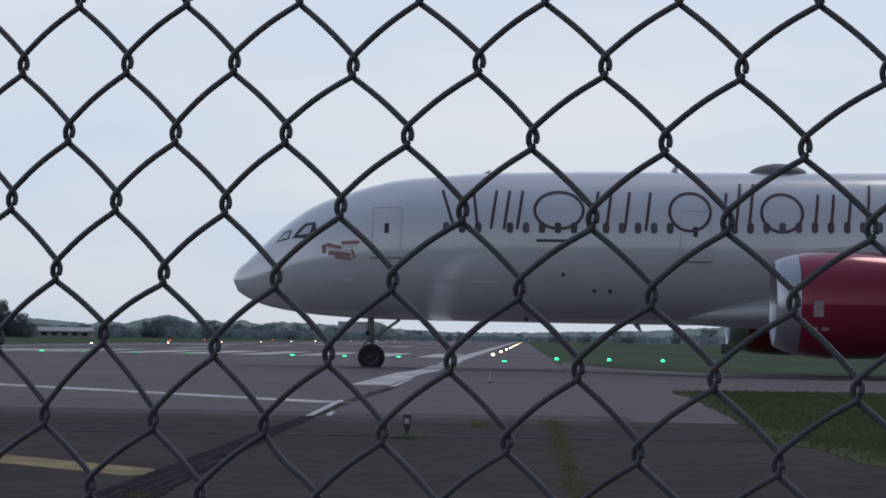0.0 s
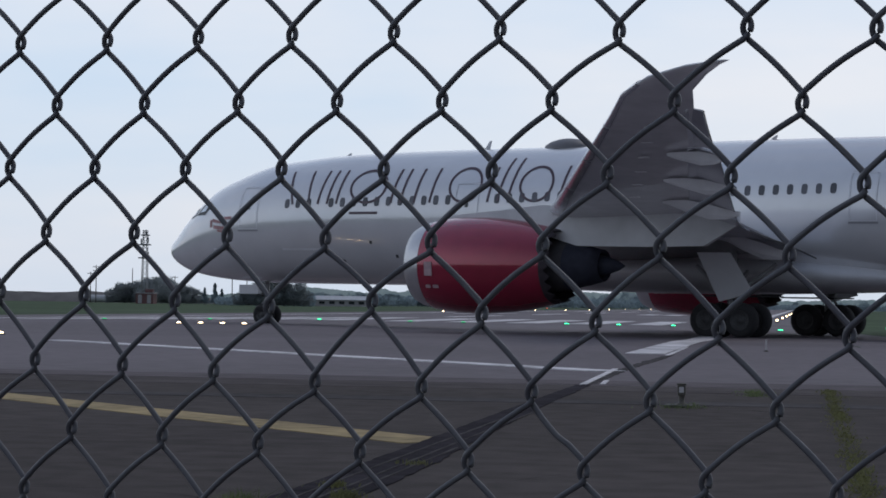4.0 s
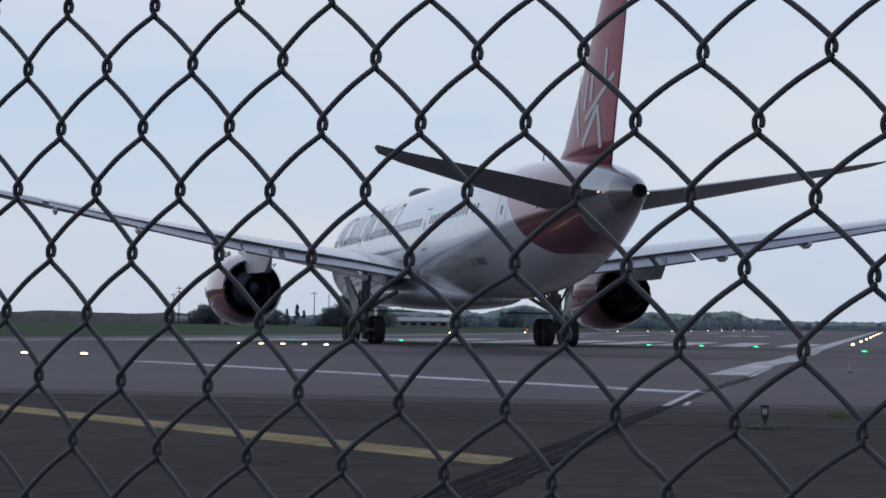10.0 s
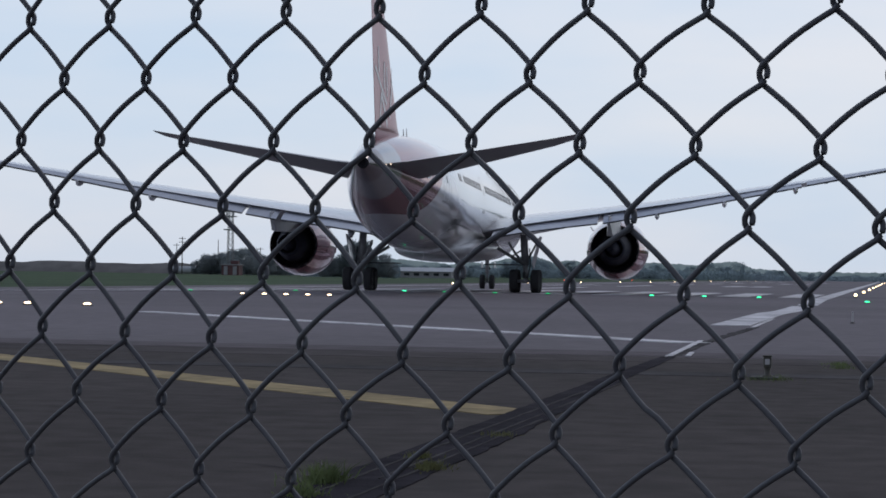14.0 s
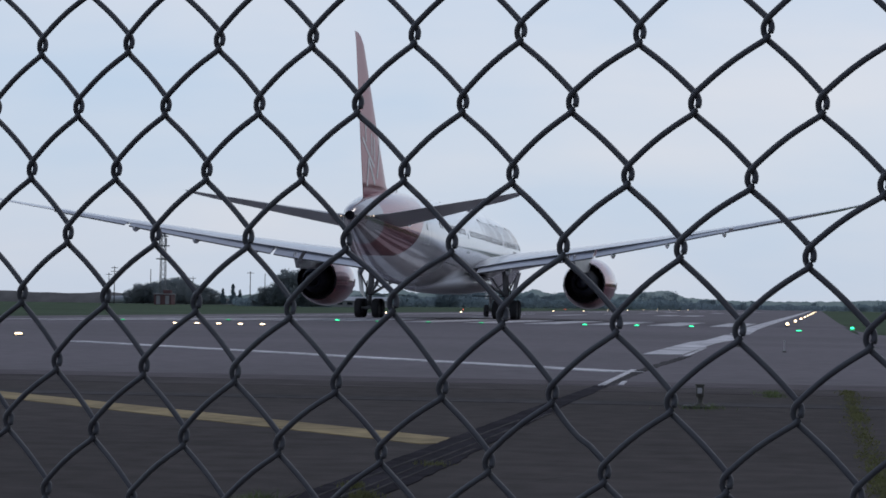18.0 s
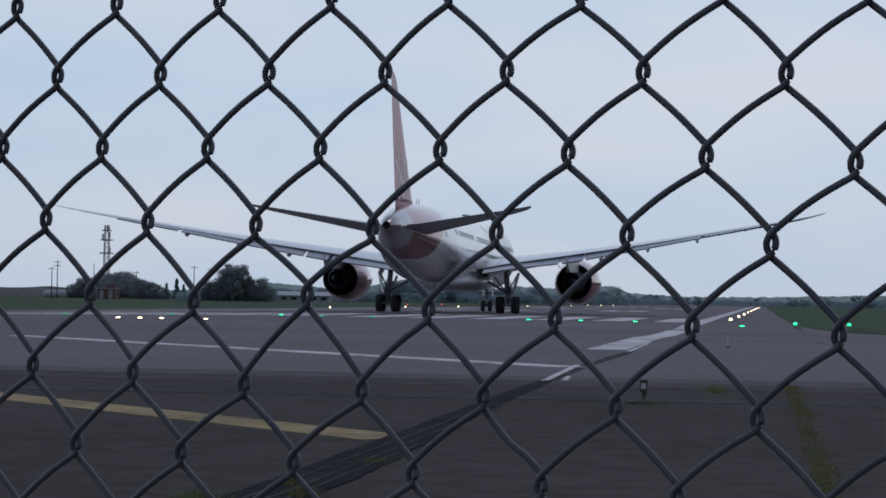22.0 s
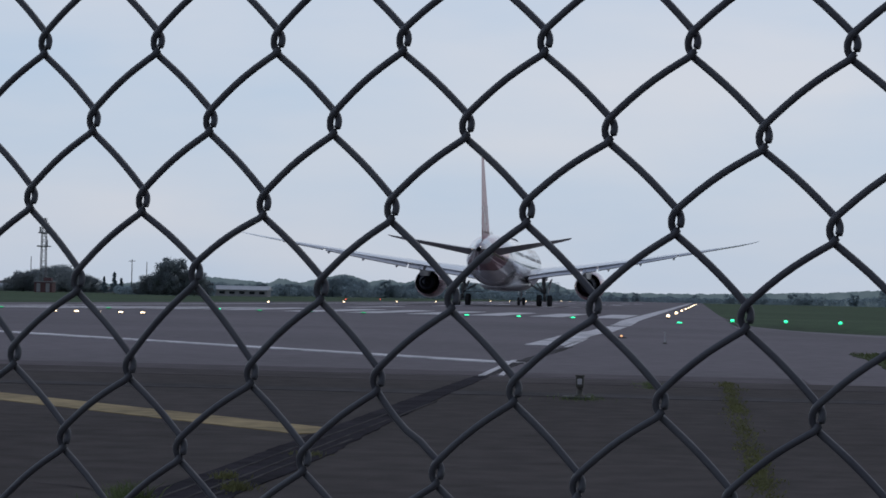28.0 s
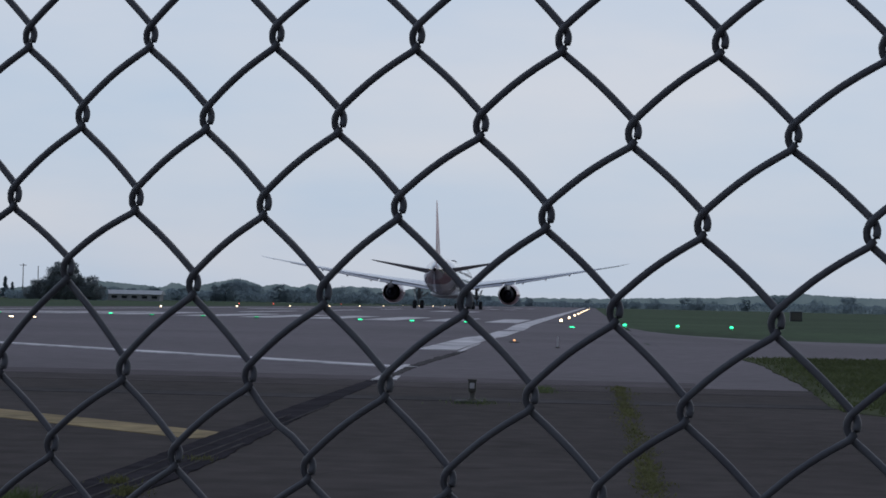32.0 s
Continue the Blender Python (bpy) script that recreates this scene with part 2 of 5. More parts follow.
M_LEAF_NEAR = mat("dark_tree_leaves", (0.30, 0.33, 0.34), 0.85, var=0.2, scale=0.8, big=0.15, spec=0.1, per_object=0.1)


def leafy(m, share):
    """Let light through the leaves of material m."""
    nt = m.node_tree
    bs = nt.nodes["Principled BSDF"]
    tr = nt.nodes.new("ShaderNodeBsdfTranslucent")
    nt.links.new(bs.inputs["Base Color"].links[0].from_socket, tr.inputs["Color"])
    mx = nt.nodes.new("ShaderNodeMixShader")
    mx.inputs[0].default_value = share
    nt.links.new(bs.outputs[0], mx.inputs[1])
    nt.links.new(tr.outputs[0], mx.inputs[2])
    nt.links.new(mx.outputs[0], nt.nodes["Material Output"].inputs["Surface"])


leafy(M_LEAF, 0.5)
leafy(M_LEAF_NEAR, 0.5)
leafy(M_TUFT, 0.4)
leafy(M_BLADE, 0.4)
leafy(M_WEED, 0.4)
M_BARK = mat("tree_bark", (0.06, 0.05, 0.04), 0.9, var=0.3, scale=5)
M_HILL = mat("dry_far_bank", (0.165, 0.157, 0.152), 0.95, var=0.3, scale=0.2, big=0.02, spec=0.1)
M_WALLW = mat("pale_plaster_wall", (0.36, 0.35, 0.36), 0.8, var=0.08, scale=1.0)
M_ROOFG = mat("pale_metal_roof", (0.45, 0.46, 0.48), 0.5, var=0.1, scale=1.0)
M_HUTR = mat("red_hut_paint", (0.15, 0.070, 0.070), 0.7, var=0.15, scale=2)
M_STEEL = mat("galvanised_steel", (0.22, 0.22, 0.23), 0.5, metal=0.5, var=0.15, scale=3)
M_BODY = mat("lamp_housing", (0.10, 0.09, 0.075), 0.6, var=0.25, scale=20)
G_GREEN = glow("green_lamp_lens", (0.05, 1.0, 0.42), 2.4)
G_DIM = glow("dim_green_lens", (0.03, 0.7, 0.25), 0.6)
G_WHITE = glow("warm_white_lens", (1.0, 0.74, 0.46), 5.0)
G_TAIL = glow("position_lamp_lens", (1.0, 0.80, 0.62), 1.4)
G_AMBER = glow("amber_lens", (1.0, 0.50, 0.22), 1.4)
G_RED = glow("red_lens", (1.0, 0.12, 0.08), 2.0)


# ---- mesh helpers ----
BODIES = {"fuselage", "belly_fairing", "wing", "tailplane", "fin", "aileron", "flaperon", "inboard_flap", "outboard_flap", "slot", "trailing_edge", "pylon", "gear_door", "blade_aerial", "cabin_window",
          "engine", "core_cowl", "core_nozzle", "exhaust_plug", "beacon", "tail_outlet", "wheel", "slat", "roof_dome"}
SIDE_PAINT = {"door", "door_window", "sill_plate", "cockpit_window", "pane", "name_stroke", "emblem_patch", "registration_bar", "small_marking", "service_port", "panel_seam", "pivot_cover", "fin_emblem_stroke"}


def mesh_of(name, verts, faces, material, smooth=False):
    me = bpy.data.meshes.new(name)
    me.from_pydata([tuple(v) for v in verts], [], faces)
    me.materials.append(material)
    if smooth:
        me.polygons.foreach_set("use_smooth", [True] * len(me.polygons))
    me.update()
    # faces look outwards: solid bodies and shells from their middle, paint on the sides away from the centre line
    if name in BODIES:
        c = sum((v.co for v in me.vertices), Vector()) / len(me.vertices)
        if sum((p.center - c).dot(p.normal) * p.area for p in me.polygons) < 0:
            me.flip_normals()
    elif name in SIDE_PAINT and sum(p.normal.y * p.center.y * p.area for p in me.polygons) < 0:
        me.flip_normals()
    return me


def from_bm(name, bm, material, smooth=False):
    bmesh.ops.recalc_face_normals(bm, faces=bm.faces)
    me = bpy.data.meshes.new(name)
    bm.to_mesh(me)
    bm.free()
    me.materials.append(material)
    if smooth:
        me.polygons.foreach_set("use_smooth", [True] * len(me.polygons))
    return me


def part(name, me, parent, label="", at=None):
    ob = new(name, me)
    ob.parent = parent
    if at is not None:
        ob.matrix_basis = at
    if label:
        ob["label"] = label
    return ob


def thing(name, label, category, group="", kind="", at=None, me=None):
    ob = new(name, me)
    if at is not None:
        ob.matrix_basis = at
    return tagged(ob, label, category, group, kind)


def box(sx, sy, sz, bevel=0.0, at=(0, 0, 0), rot=None, bm=None):
    bm = bm or bmesh.new()
    geo = bmesh.ops.create_cube(bm, size=1.0)["verts"]
    bmesh.ops.scale(bm, vec=(sx, sy, sz), verts=geo)
    if bevel:
        edges = list({e for v in geo for e in v.link_edges})
        r = bmesh.ops.bevel(bm, geom=edges, offset=bevel, segments=2, affect="EDGES", profile=0.5)
        geo = list({v for f in r["faces"] for v in f.verts} | {v for v in geo if v.is_valid})
    if rot is not None:
        bmesh.ops.rotate(bm, cent=(0, 0, 0), matrix=rot, verts=geo)
    bmesh.ops.translate(bm, vec=at, verts=geo)
    return bm


def tube(points, radius, sides=8, caps=True):
    """Vertices and faces of a round bar along the points; radius may be a list."""
    pts = [Vector(p) for p in points]
    rad = radius if isinstance(radius, (list, tuple)) else [radius] * len(pts)
    verts, faces = [], []
    ref = Vector((0.13, 0.21, 0.97))
    for i, p in enumerate(pts):
        d = (pts[min(i + 1, len(pts) - 1)] - pts[max(i - 1, 0)]).normalized()
        a = d.cross(ref if abs(d.dot(ref)) < 0.9 else Vector((1, 0, 0))).normalized()
        b = d.cross(a)
        for k in range(sides):
            w = 2 * math.pi * k / sides
            verts.append(p + (a * math.cos(w) + b * math.sin(w)) * rad[i])
    for i in range(len(pts) - 1):
        for k in range(sides):
            k2 = (k + 1) % sides
            faces.append((i * sides + k, i * sides + k2, (i + 1) * sides + k2, (i + 1) * sides + k))
    if caps:
        faces.append(tuple(range(sides))[::-1])
        faces.append(tuple((len(pts) - 1) * sides + k for k in range(sides)))
    return verts, faces


def joined(*pieces):
    verts, faces = [], []
    for v, f in pieces:
        o = len(verts)
        verts += list(v)
        faces += [tuple(i + o for i in g) for g in f]
    return verts, faces


def loft(rings, cap0=True, cap1=True, closed=True):
    n = len(rings[0])
    verts = [v for r in rings for v in r]
    faces = []
    for i in range(len(rings) - 1):
        for k in range(n if closed else n - 1):
            k2 = (k + 1) % n
            faces.append((i * n + k, i * n + k2, (i + 1) * n + k2, (i + 1) * n + k))
    if cap0:
        faces.append(tuple(range(n))[::-1])
    if cap1:
        faces.append(tuple((len(rings) - 1) * n + k for k in range(n)))
    return verts, faces


def lathe(profile, sides=40, axis="x", centre=(0, 0, 0)):
    """A turned shape; profile of (along, radius)."""
    rings = []
    for a, r in profile:
        ring = []
        for k in range(sides):
            w = 2 * math.pi * k / sides
            c, s = math.cos(w) * r, math.sin(w) * r
            p = {"x": (a, c, s), "y": (c, a, s), "z": (c, s, a)}[axis]
            ring.append(Vector(p) + Vector(centre))
        rings.append(ring)
    return loft(rings, False, False)


def smoothed(xs, ys):
    """Monotone-ish smooth curve through given stations."""
    xs, ys = np.array(xs, float), np.array(ys, float)
    order = np.argsort(xs)
    xs, ys = xs[order], ys[order]
    d = np.gradient(ys, xs)

    def f(x):
        i = int(np.clip(np.searchsorted(xs, x) - 1, 0, len(xs) - 2))
        h = xs[i + 1] - xs[i]
        t = (x - xs[i]) / h
        return float((2 * t**3 - 3 * t**2 + 1) * ys[i] + (t**3 - 2 * t**2 + t) * h * d[i] + (-2 * t**3 + 3 * t**2) * ys[i + 1] + (t**3 - t**2) * h * d[i + 1])
    return f


# ---- ground ----
def ease(x):
    x = max(0.0, min(1.0, x))
    return x * x * (3 - 2 * x)


def drop_left(x, y):
    """The runway falls away gently past its crown and towards the taxiway."""
    a = max(0.0, min(1.0, (-28 - x) / 22.0))
    b = max(0.0, min(1.0, (y - 60) / 60.0))
    band = ease((y - 70) / 16) * (1 - ease((y - 106) / 14))
    return -0.3 * a * b - band * (0.09 * ease((x + 22) / 10) + 0.12 * ease(x / 8))


def skirted(verts, faces, depth=0.03):
    """Close the rim of a thin sheet down to the ground below it."""
    seen = {}
    for f in faces:
        for i in range(len(f)):
            e = (f[i], f[(i + 1) % len(f)])
            k = (min(e), max(e))
            seen[k] = None if k in seen else e
    verts, faces = [tuple(v) for v in verts], list(faces)
    low = {}
    for e in [e for e in seen.values() if e]:
        for v in e:
            if v not in low:
                low[v] = len(verts)
                verts.append((verts[v][0], verts[v][1], verts[v][2] - depth))
        faces.append((e[1], e[0], low[e[0]], low[e[1]]))
    return verts, faces


def sheet(name, xs, ys, z, material, label, category):
    verts = [(x, y, z + drop_left(x, y)) for y in ys for x in xs]
    n = len(xs)
    faces = [(j * n + i, j * n + i + 1, (j + 1) * n + i + 1, (j + 1) * n + i) for j in range(len(ys) - 1) for i in range(n - 1)]
    return thing(name, label, category, kind="structure", me=mesh_of(name, verts, faces, material))


XS = [-5000, -1500, -500, -200, -90, -60, -56, -50, -45, -39, -34, -28, -22, -19, -16, -12, -6, 0, 2, 4, 6, 8, 12, 20, 60, 200, 600, 1500, 5000]
YS = [-60, 0, 20, 40, 60] + [70 + 2.5 * k for k in range(21)] + [200, 500, 1200, 2600, 6000]
sheet("ground", XS, YS, -0.05, M_GRASS, "flat green grass field round the runway", "ground")
sheet("runway", [-58, -56, -50, -45, -39, -34, -28, -22, -19, -16, -12, -6, 0, 1.55], [31.8, 40, 60] + [70 + 2.5 * k for k in range(21)] + [200, 500, 1200, 2600], -0.012, M_RUNWAY, "grey worn asphalt runway with painted markings", "runway")
sheet("pavement", [-58, -56, -50, -45, -39, -34, -28, -20, -10, 0, 3.0, 5.2], [-8, 0, 10, 20, 31.7], -0.006, M_PAD, "dark patched asphalt apron before the runway end", "pavement")
# taxiway that joins from the right
def far_edge(x):
    """Far side of the taxiway: it curves into the runway edge."""
    return float(np.interp(x, [1.5, 1.9, 2.6, 4.6, 8.7, 14.5, 30, 120], [190, 119, 112, 105, 98.5, 95, 92, 88]))


def near_edge(x):
    return float(np.interp(x, [1.5, 5.19, 5.2, 30, 120], [31.9, 31.9, 51.4, 50.6, 48]))


def across(name, xs, lo, hi, z, material, label):
    """A sheet between two edges, on a fine grid that follows the ground."""
    verts, faces, n = [], [], 30
    for x in xs:
        for k in range(n + 1):
            y = lo(x) + (hi(x) - lo(x)) * k / n
            verts.append((x, y, z + drop_left(x, y)))
    for i in range(len(xs) - 1):
        for k in range(n):
            o = i * (n + 1) + k
            faces.append((o, o + n + 1, o + n + 2, o + 1))
    thing(name, label, "taxiway", kind="structure", me=mesh_of(name, verts, faces, material))


TXS = [1.5, 1.9, 2.2, 2.6, 3.2, 3.9, 4.6, 5.19, 5.2, 6, 7, 8.7, 11, 14.5, 20, 30, 60, 120]
across("taxiway", TXS, near_edge, far_edge, -0.016, M_RUNWAY, "grey asphalt taxiway joining the runway end")
across("taxiway_shoulder", TXS[2:], lambda x: far_edge(x) - min(9, 1.5 + (x - 2.2) * 1.2), lambda x: far_edge(x) - 0.3, -0.011, M_SHOULDER, "pale worn shoulder strip along the taxiway edge")


def strip(name, a, b, wa, wb, z, material, label, category="road marking", jag=0.0, group="painted markings"):
    """A painted or poured strip along the ground from a to b."""
    a, b = Vector((*a, 0)), Vector((*b, 0))
    d = (b - a).normalized()
    s = Vector((-d.y, d.x, 0))
    n = max(2, int((b - a).length / 4) + 1)
    verts, faces = [], []
    for i in range(n + 1):
        t = i / n
        p = a.lerp(b, t)
        w = (wa + (wb - wa) * t) / 2
        for q in (-1, 1):
            v = p + s * q * (w + random.uniform(-jag, jag))
            verts.append((v.x, v.y, z + drop_left(v.x, v.y)))
    for i in range(n):
        faces.append((2 * i, 2 * i + 1, 2 * i + 3, 2 * i + 2))
    me = mesh_of(name, *skirted(verts, faces), material)
    if me.polygons[0].normal.z < 0:
        me.flip_normals()
    return thing(name, label, category, group, me=me)


strip("white_line", (-3.02, 38.65), (-18.2, 56.9), 0.62, 0.56, 0.002, M_WPAINT, "thin worn white painted line across the asphalt", group="")
strip("white_line", (-2.865, 31.95), (-3.05, 40.0), 0.095, 0.095, 0.003, M_WPAINT, "short worn white painted tick", group="")
strip("white_line", (-2.62, 32.1), (-2.70, 33.8), 0.07, 0.07, 0.003, M_WPAINT, "short worn white painted tick", group="")
strip("yellow_line", (-2.72, 18.05), (-22.0, 40.0), 0.66, 0.60, -0.001, M_YPAINT, "faded yellow taxi guide line on dark asphalt", group="")
def seam(name, line, material, label, z, jag, seed):
    """A poured joint along a bent line of (x, y, width), with ragged edges."""
    rnd = random.Random(seed)
    verts, faces = [], []
    ys = [line[0][1] + 0.22 * k for k in range(int((line[-1][1] - line[0][1]) / 0.22) + 1)]
    for y in ys:
        x, w = (float(np.interp(y, [q[1] for q in line], [q[k] for q in line])) for k in (0, 2))
        for e in (-1, 1):
            verts.append((x + e * w / 2 + rnd.uniform(-jag, jag) + jag * noise.noise((y * 0.9, e * 7.0, seed)), y, z))
    for i in range(len(ys) - 1):
        faces.append((2 * i, 2 * i + 1, 2 * i + 3, 2 * i + 2))
    thing(name, label, "joint", me=mesh_of(name, *skirted(verts, faces), material))


seam("tar_joint", [(-2.57, 8.5, 0.46), (-2.61, 15.5, 0.46), (-2.68, 19.0, 0.37), (-2.78, 25.0, 0.27), (-2.84, 31.6, 0.20)], M_TAR, "black tar-filled joint with ragged edges", 0.001, 0.012, 3)
seam("tar_joint", [(-2.80, 31.9, 0.10), (-2.90, 40.0, 0.16), (-2.84, 47.0, 0.20), (-2.80, 52.5, 0.14)], M_STRIP, "faded grey tar joint on the runway", -0.004, 0.03, 4)
for x0, y0, y1, k in ((-2.69, 10.6, 22.0, 5), (-2.56, 12.0, 24.0, 6), (-2.46, 9.4, 17.5, 7)):
    seam("joint_seam", [(x0, y0, 0.016), (x0 - 0.02, y1, 0.016)], M_STRIP, "thin grey crack along the tar joint", 0.005, 0.005, k)
strip("runway_edge_stripe", (-3.42, 53.4), (-3.42, 100), 0.87, 0.87, 0.003, M_WPAINT, "broad worn white runway side stripe")
strip("runway_edge_stripe", (-3.38, 104), (-3.38, 2400), 0.86, 0.86, 0.003, M_WPAINT, "broad worn white runway side stripe")
strip("runway_edge_stripe", (-2.83, 51.7), (-2.92, 63), 0.09, 0.09, 0.004, M_WPAINT, "thin white line beside the stripe")
strip("runway_edge_stripe", (-49.6, 122), (-49.6, 2400), 0.9, 0.9, 0.003, M_WPAINT, "broad worn white runway side stripe")
for k in range(12):
    x = -5.0 - 3.45 * k - (1.2 if k > 5 else 0)
    strip("threshold_stripe", (x, 132), (x, 162), 1.8, 1.8, 0.003, M_WPAINT, "worn white threshold stripe")
for y0 in (180, 240, 300, 360, 420, 480, 540, 600):
    strip("centre_stripe", (-26.5, y0), (-26.5, y0 + 30), 0.9, 0.9, 0.003, M_WPAINT, "worn white runway centre dash")
for y0 in (270, 410, 560):
    for q in (-1, 1):
        for k in range(2):
            x = -26.5 + q * (9 + 3 * k)
            strip("touchdown_stripe", (x, y0), (x, y0 + 22), 1.8, 1.8, 0.003, M_WPAINT, "worn white touchdown zone stripe")
strip("trench_patch", (-26.0, 25.3), (8.0, 26.7), 0.9, 0.9, -0.002, M_STRIP, "rough patched trench line in the asphalt", "joint", 0.08, group="")

strip("worn_edge", (-56.0, 30.6), (5.15, 30.6), 2.0, 2.0, -0.0035, M_BLEND, "paler worn edge of the dark apron", "joint", 0.12, group="")
strip("worn_edge", (-56.0, 32.9), (1.5, 32.9), 2.0, 2.0, -0.009, M_BLEND2, "darker stained edge of the runway", "joint", 0.15, group="")


def crack(x, y, heading, length, seed):
    """A thin wandering crack in the asphalt."""
    rnd = random.Random(seed)
    verts, faces = [], []
    n = int(length / 0.25)
    for i in range(n + 1):
        w = rnd.uniform(0.003, 0.010) * (1 - abs(2 * i / n - 1) ** 3)
        dx, dy = math.cos(heading), math.sin(heading)
        verts += [(x - dy * w, y + dx * w, -0.002), (x + dy * w, y - dx * w, -0.002)]
        x, y = x + dx * 0.25, y + dy * 0.25
        heading += rnd.gauss(0, 0.22)
    for i in range(n):
        faces.append((2 * i + 1, 2 * i + 3, 2 * i + 2, 2 * i))
    thing("crack", "thin dark crack across the asphalt", "crack", "asphalt cracks", me=mesh_of("crack", verts, faces, M_TAR))


for k, (x, y, h, ln) in enumerate(((-5.2, 12.6, 0.5, 3.0), (-4.6, 16.5, 2.6, 4.5), (-1.8, 14.0, 1.2, 5.0), (-7.5, 21.0, 0.9, 4.0), (1.4, 22.5, 1.9, 4.5), (2.2, 17.0, 1.4, 4.0))):
    crack(x, y, h, ln, k)


# ---- airfield lights ----
def inset_light(lens, label, group, k=0.85):
    t = thing("runway_light", label, "runway light", group)
    part("housing", mesh_of("housing", *lathe([(-0.01, 0.0), (-0.01, 0.16), (0.0, 0.17), (0.03, 0.13), (0.035, 0.0)], 14, "z"), M_BODY, True), t)
    part("lens", mesh_of("lens", *lathe([(0.03, 0.0), (0.036, 0.15 * k), (0.065, 0.14 * k), (0.08, 0.06 * k), (0.083, 0.0)], 12, "z"), lens, True), t, "lit lens")
    return t


def post_light(lens, label, group, height=0.32, k=1.0):
    t = thing("edge_light", label, "edge light", group)
    part("base", mesh_of("base", *lathe([(0.0, 0.0), (0.0, 0.14), (0.03, 0.14), (0.05, 0.06), (0.05, 0.0)], 12, "z"), M_BODY, True), t)
    part("stem", mesh_of("stem", *lathe([(0.04, 0.03), (height - 0.1, 0.03), (height - 0.08, 0.07), (height - 0.05, 0.08)], 10, "z"), M_BODY, True), t)
    part("lens", mesh_of("lens", *lathe([(height - 0.06, 0.0), (height - 0.06, 0.10 * k), (height + 0.03 * k, 0.11 * k), (height + 0.09 * k, 0.06 * k), (height + 0.1 * k, 0.0)], 12, "z"), lens, True), t, "lit lens")
    return t


def spread(proto, places):
    first = True
    for x, y in places:
        m = Matrix.Translation((x, y, drop_left(x, y) - 0.004))
        if first:
            proto.matrix_basis = m
            first = False
        else:
            copy_thing(proto, m)


spread(inset_light(G_GREEN, "bright green inset threshold light", "threshold lights"), [(-6.6, 126.0), (-9.5, 126.2), (-12.3, 126.4), (-0.89, 114), (-26.5, 130)])
spread(inset_light(G_DIM, "dim green inset threshold light", "threshold lights"), [(-17.9, 126.6), (-20.8, 126.6), (-23.6, 126.8), (-32, 127), (-38, 127)])
spread(post_light(G_GREEN, "green elevated threshold light on a short stem", "threshold lights", 0.05, 0.95), [(1.79, 126.5), (4.58, 126.4), (7.37, 125.5)])
spread(post_light(G_WHITE, "white elevated runway edge light", "runway edge lights", 0.16, 0.85), [(-1.75, 139), (-1.6, 173), (-1.5, 214), (-1.4, 258), (-1.3, 306), (-1.2, 366), (-1.1, 426), (-1.0, 486), (-0.9, 560), (-0.6, 632)])
spread(post_light(G_WHITE, "white elevated runway edge light", "left runway edge lights", 0.16), [(-50.6, 277 + 60 * k) for k in range(12)])
spread(inset_light(G_AMBER, "small amber inset edge light", "amber lights", 0.22), [(-2.1, 66.0)])
spread(post_light(G_RED, "red elevated obstruction light", "red lights", 0.3), [(-62.7, 420), (-63, 468), (-64, 605)])
spread(inset_light(G_WHITE, "white inset approach light", "approach light bar", 0.72), [(-23.73 - 0.97 * k, 100.2) for k in range(5)] + [(-22.2, 64.1), (-24.0, 64.2), (-24.9, 64.2), (-25.9, 64.2)])


stake = thing("marker_stake", "thin white marker stake at the runway edge", "stake", at=Matrix.Translation((-0.8, 59.0, -0.012)))
part("stem", mesh_of("stem", *tube([(0, 0, 0), (0, 0, 0.27)], [0.022, 0.018], 8), M_WPAINT), stake)
part("foot", mesh_of("foot", *lathe([(0.0, 0.0), (0.0, 0.06), (0.02, 0.06), (0.035, 0.03), (0.035, 0.0)], 12, "z"), M_BODY, True), stake)
part("cap", mesh_of("cap", *lathe([(0.265, 0.0), (0.265, 0.024), (0.285, 0.02), (0.29, 0.0)], 10, "z"), M_WPAINT, True), stake)


# ---- small edge light with its pad ----
t = thing("marker_light", "small unlit grey apron edge light on a concrete pad", "edge light", at=Matrix.Translation((-1.225, 25.4, 0)))
part("pad", from_bm("pad", box(0.30, 0.34, 0.03, 0.008, (-0.03, 0, 0.008)), M_CONC), t, "pale concrete pad")
part("base", mesh_of("base", *lathe([(0.02, 0.0), (0.02, 0.06), (0.035, 0.055), (0.045, 0.032), (0.115, 0.03), (0.12, 0.036)], 16, "z"), M_BODY, True), t)
part("head", from_bm("head", box(0.085, 0.085, 0.12, 0.012, (0, 0, 0.175)), M_BODY), t)
part("lens", from_bm("lens", box(0.05, 0.012, 0.06, 0.004, (0, -0.045, 0.18)), M_WPAINT), t, "pale square lens")
part("cap", from_bm("cap", box(0.1, 0.1, 0.016, 0.005, (0, 0, 0.242)), M_BODY), t)


# ---- grass and weeds ----
def blades(places, lo, hi, lean=0.5, width=0.012):
    verts, faces = [], []
    for x, y, z in places:
        h = random.uniform(lo, hi)
        a = random.uniform(0, 2 * math.pi)
        w = width * random.uniform(0.7, 1.5)
        dx, dy = math.cos(a) * w, math.sin(a) * w
        lx, ly = random.gauss(0, lean) * h, random.gauss(0, lean) * h
        o = len(verts)
        verts += [(x - dx, y - dy, z), (x + dx, y + dy, z), (x + lx * 0.4 + dx * 0.7, y + ly * 0.4 + dy * 0.7, z + h * 0.6), (x + lx * 0.4 - dx * 0.7, y + ly * 0.4 - dy * 0.7, z + h * 0.6), (x + lx, y + ly, z + h)]
        faces += [(o, o + 1, o + 2, o + 3), (o + 3, o + 2, o + 4)]
    return verts, faces


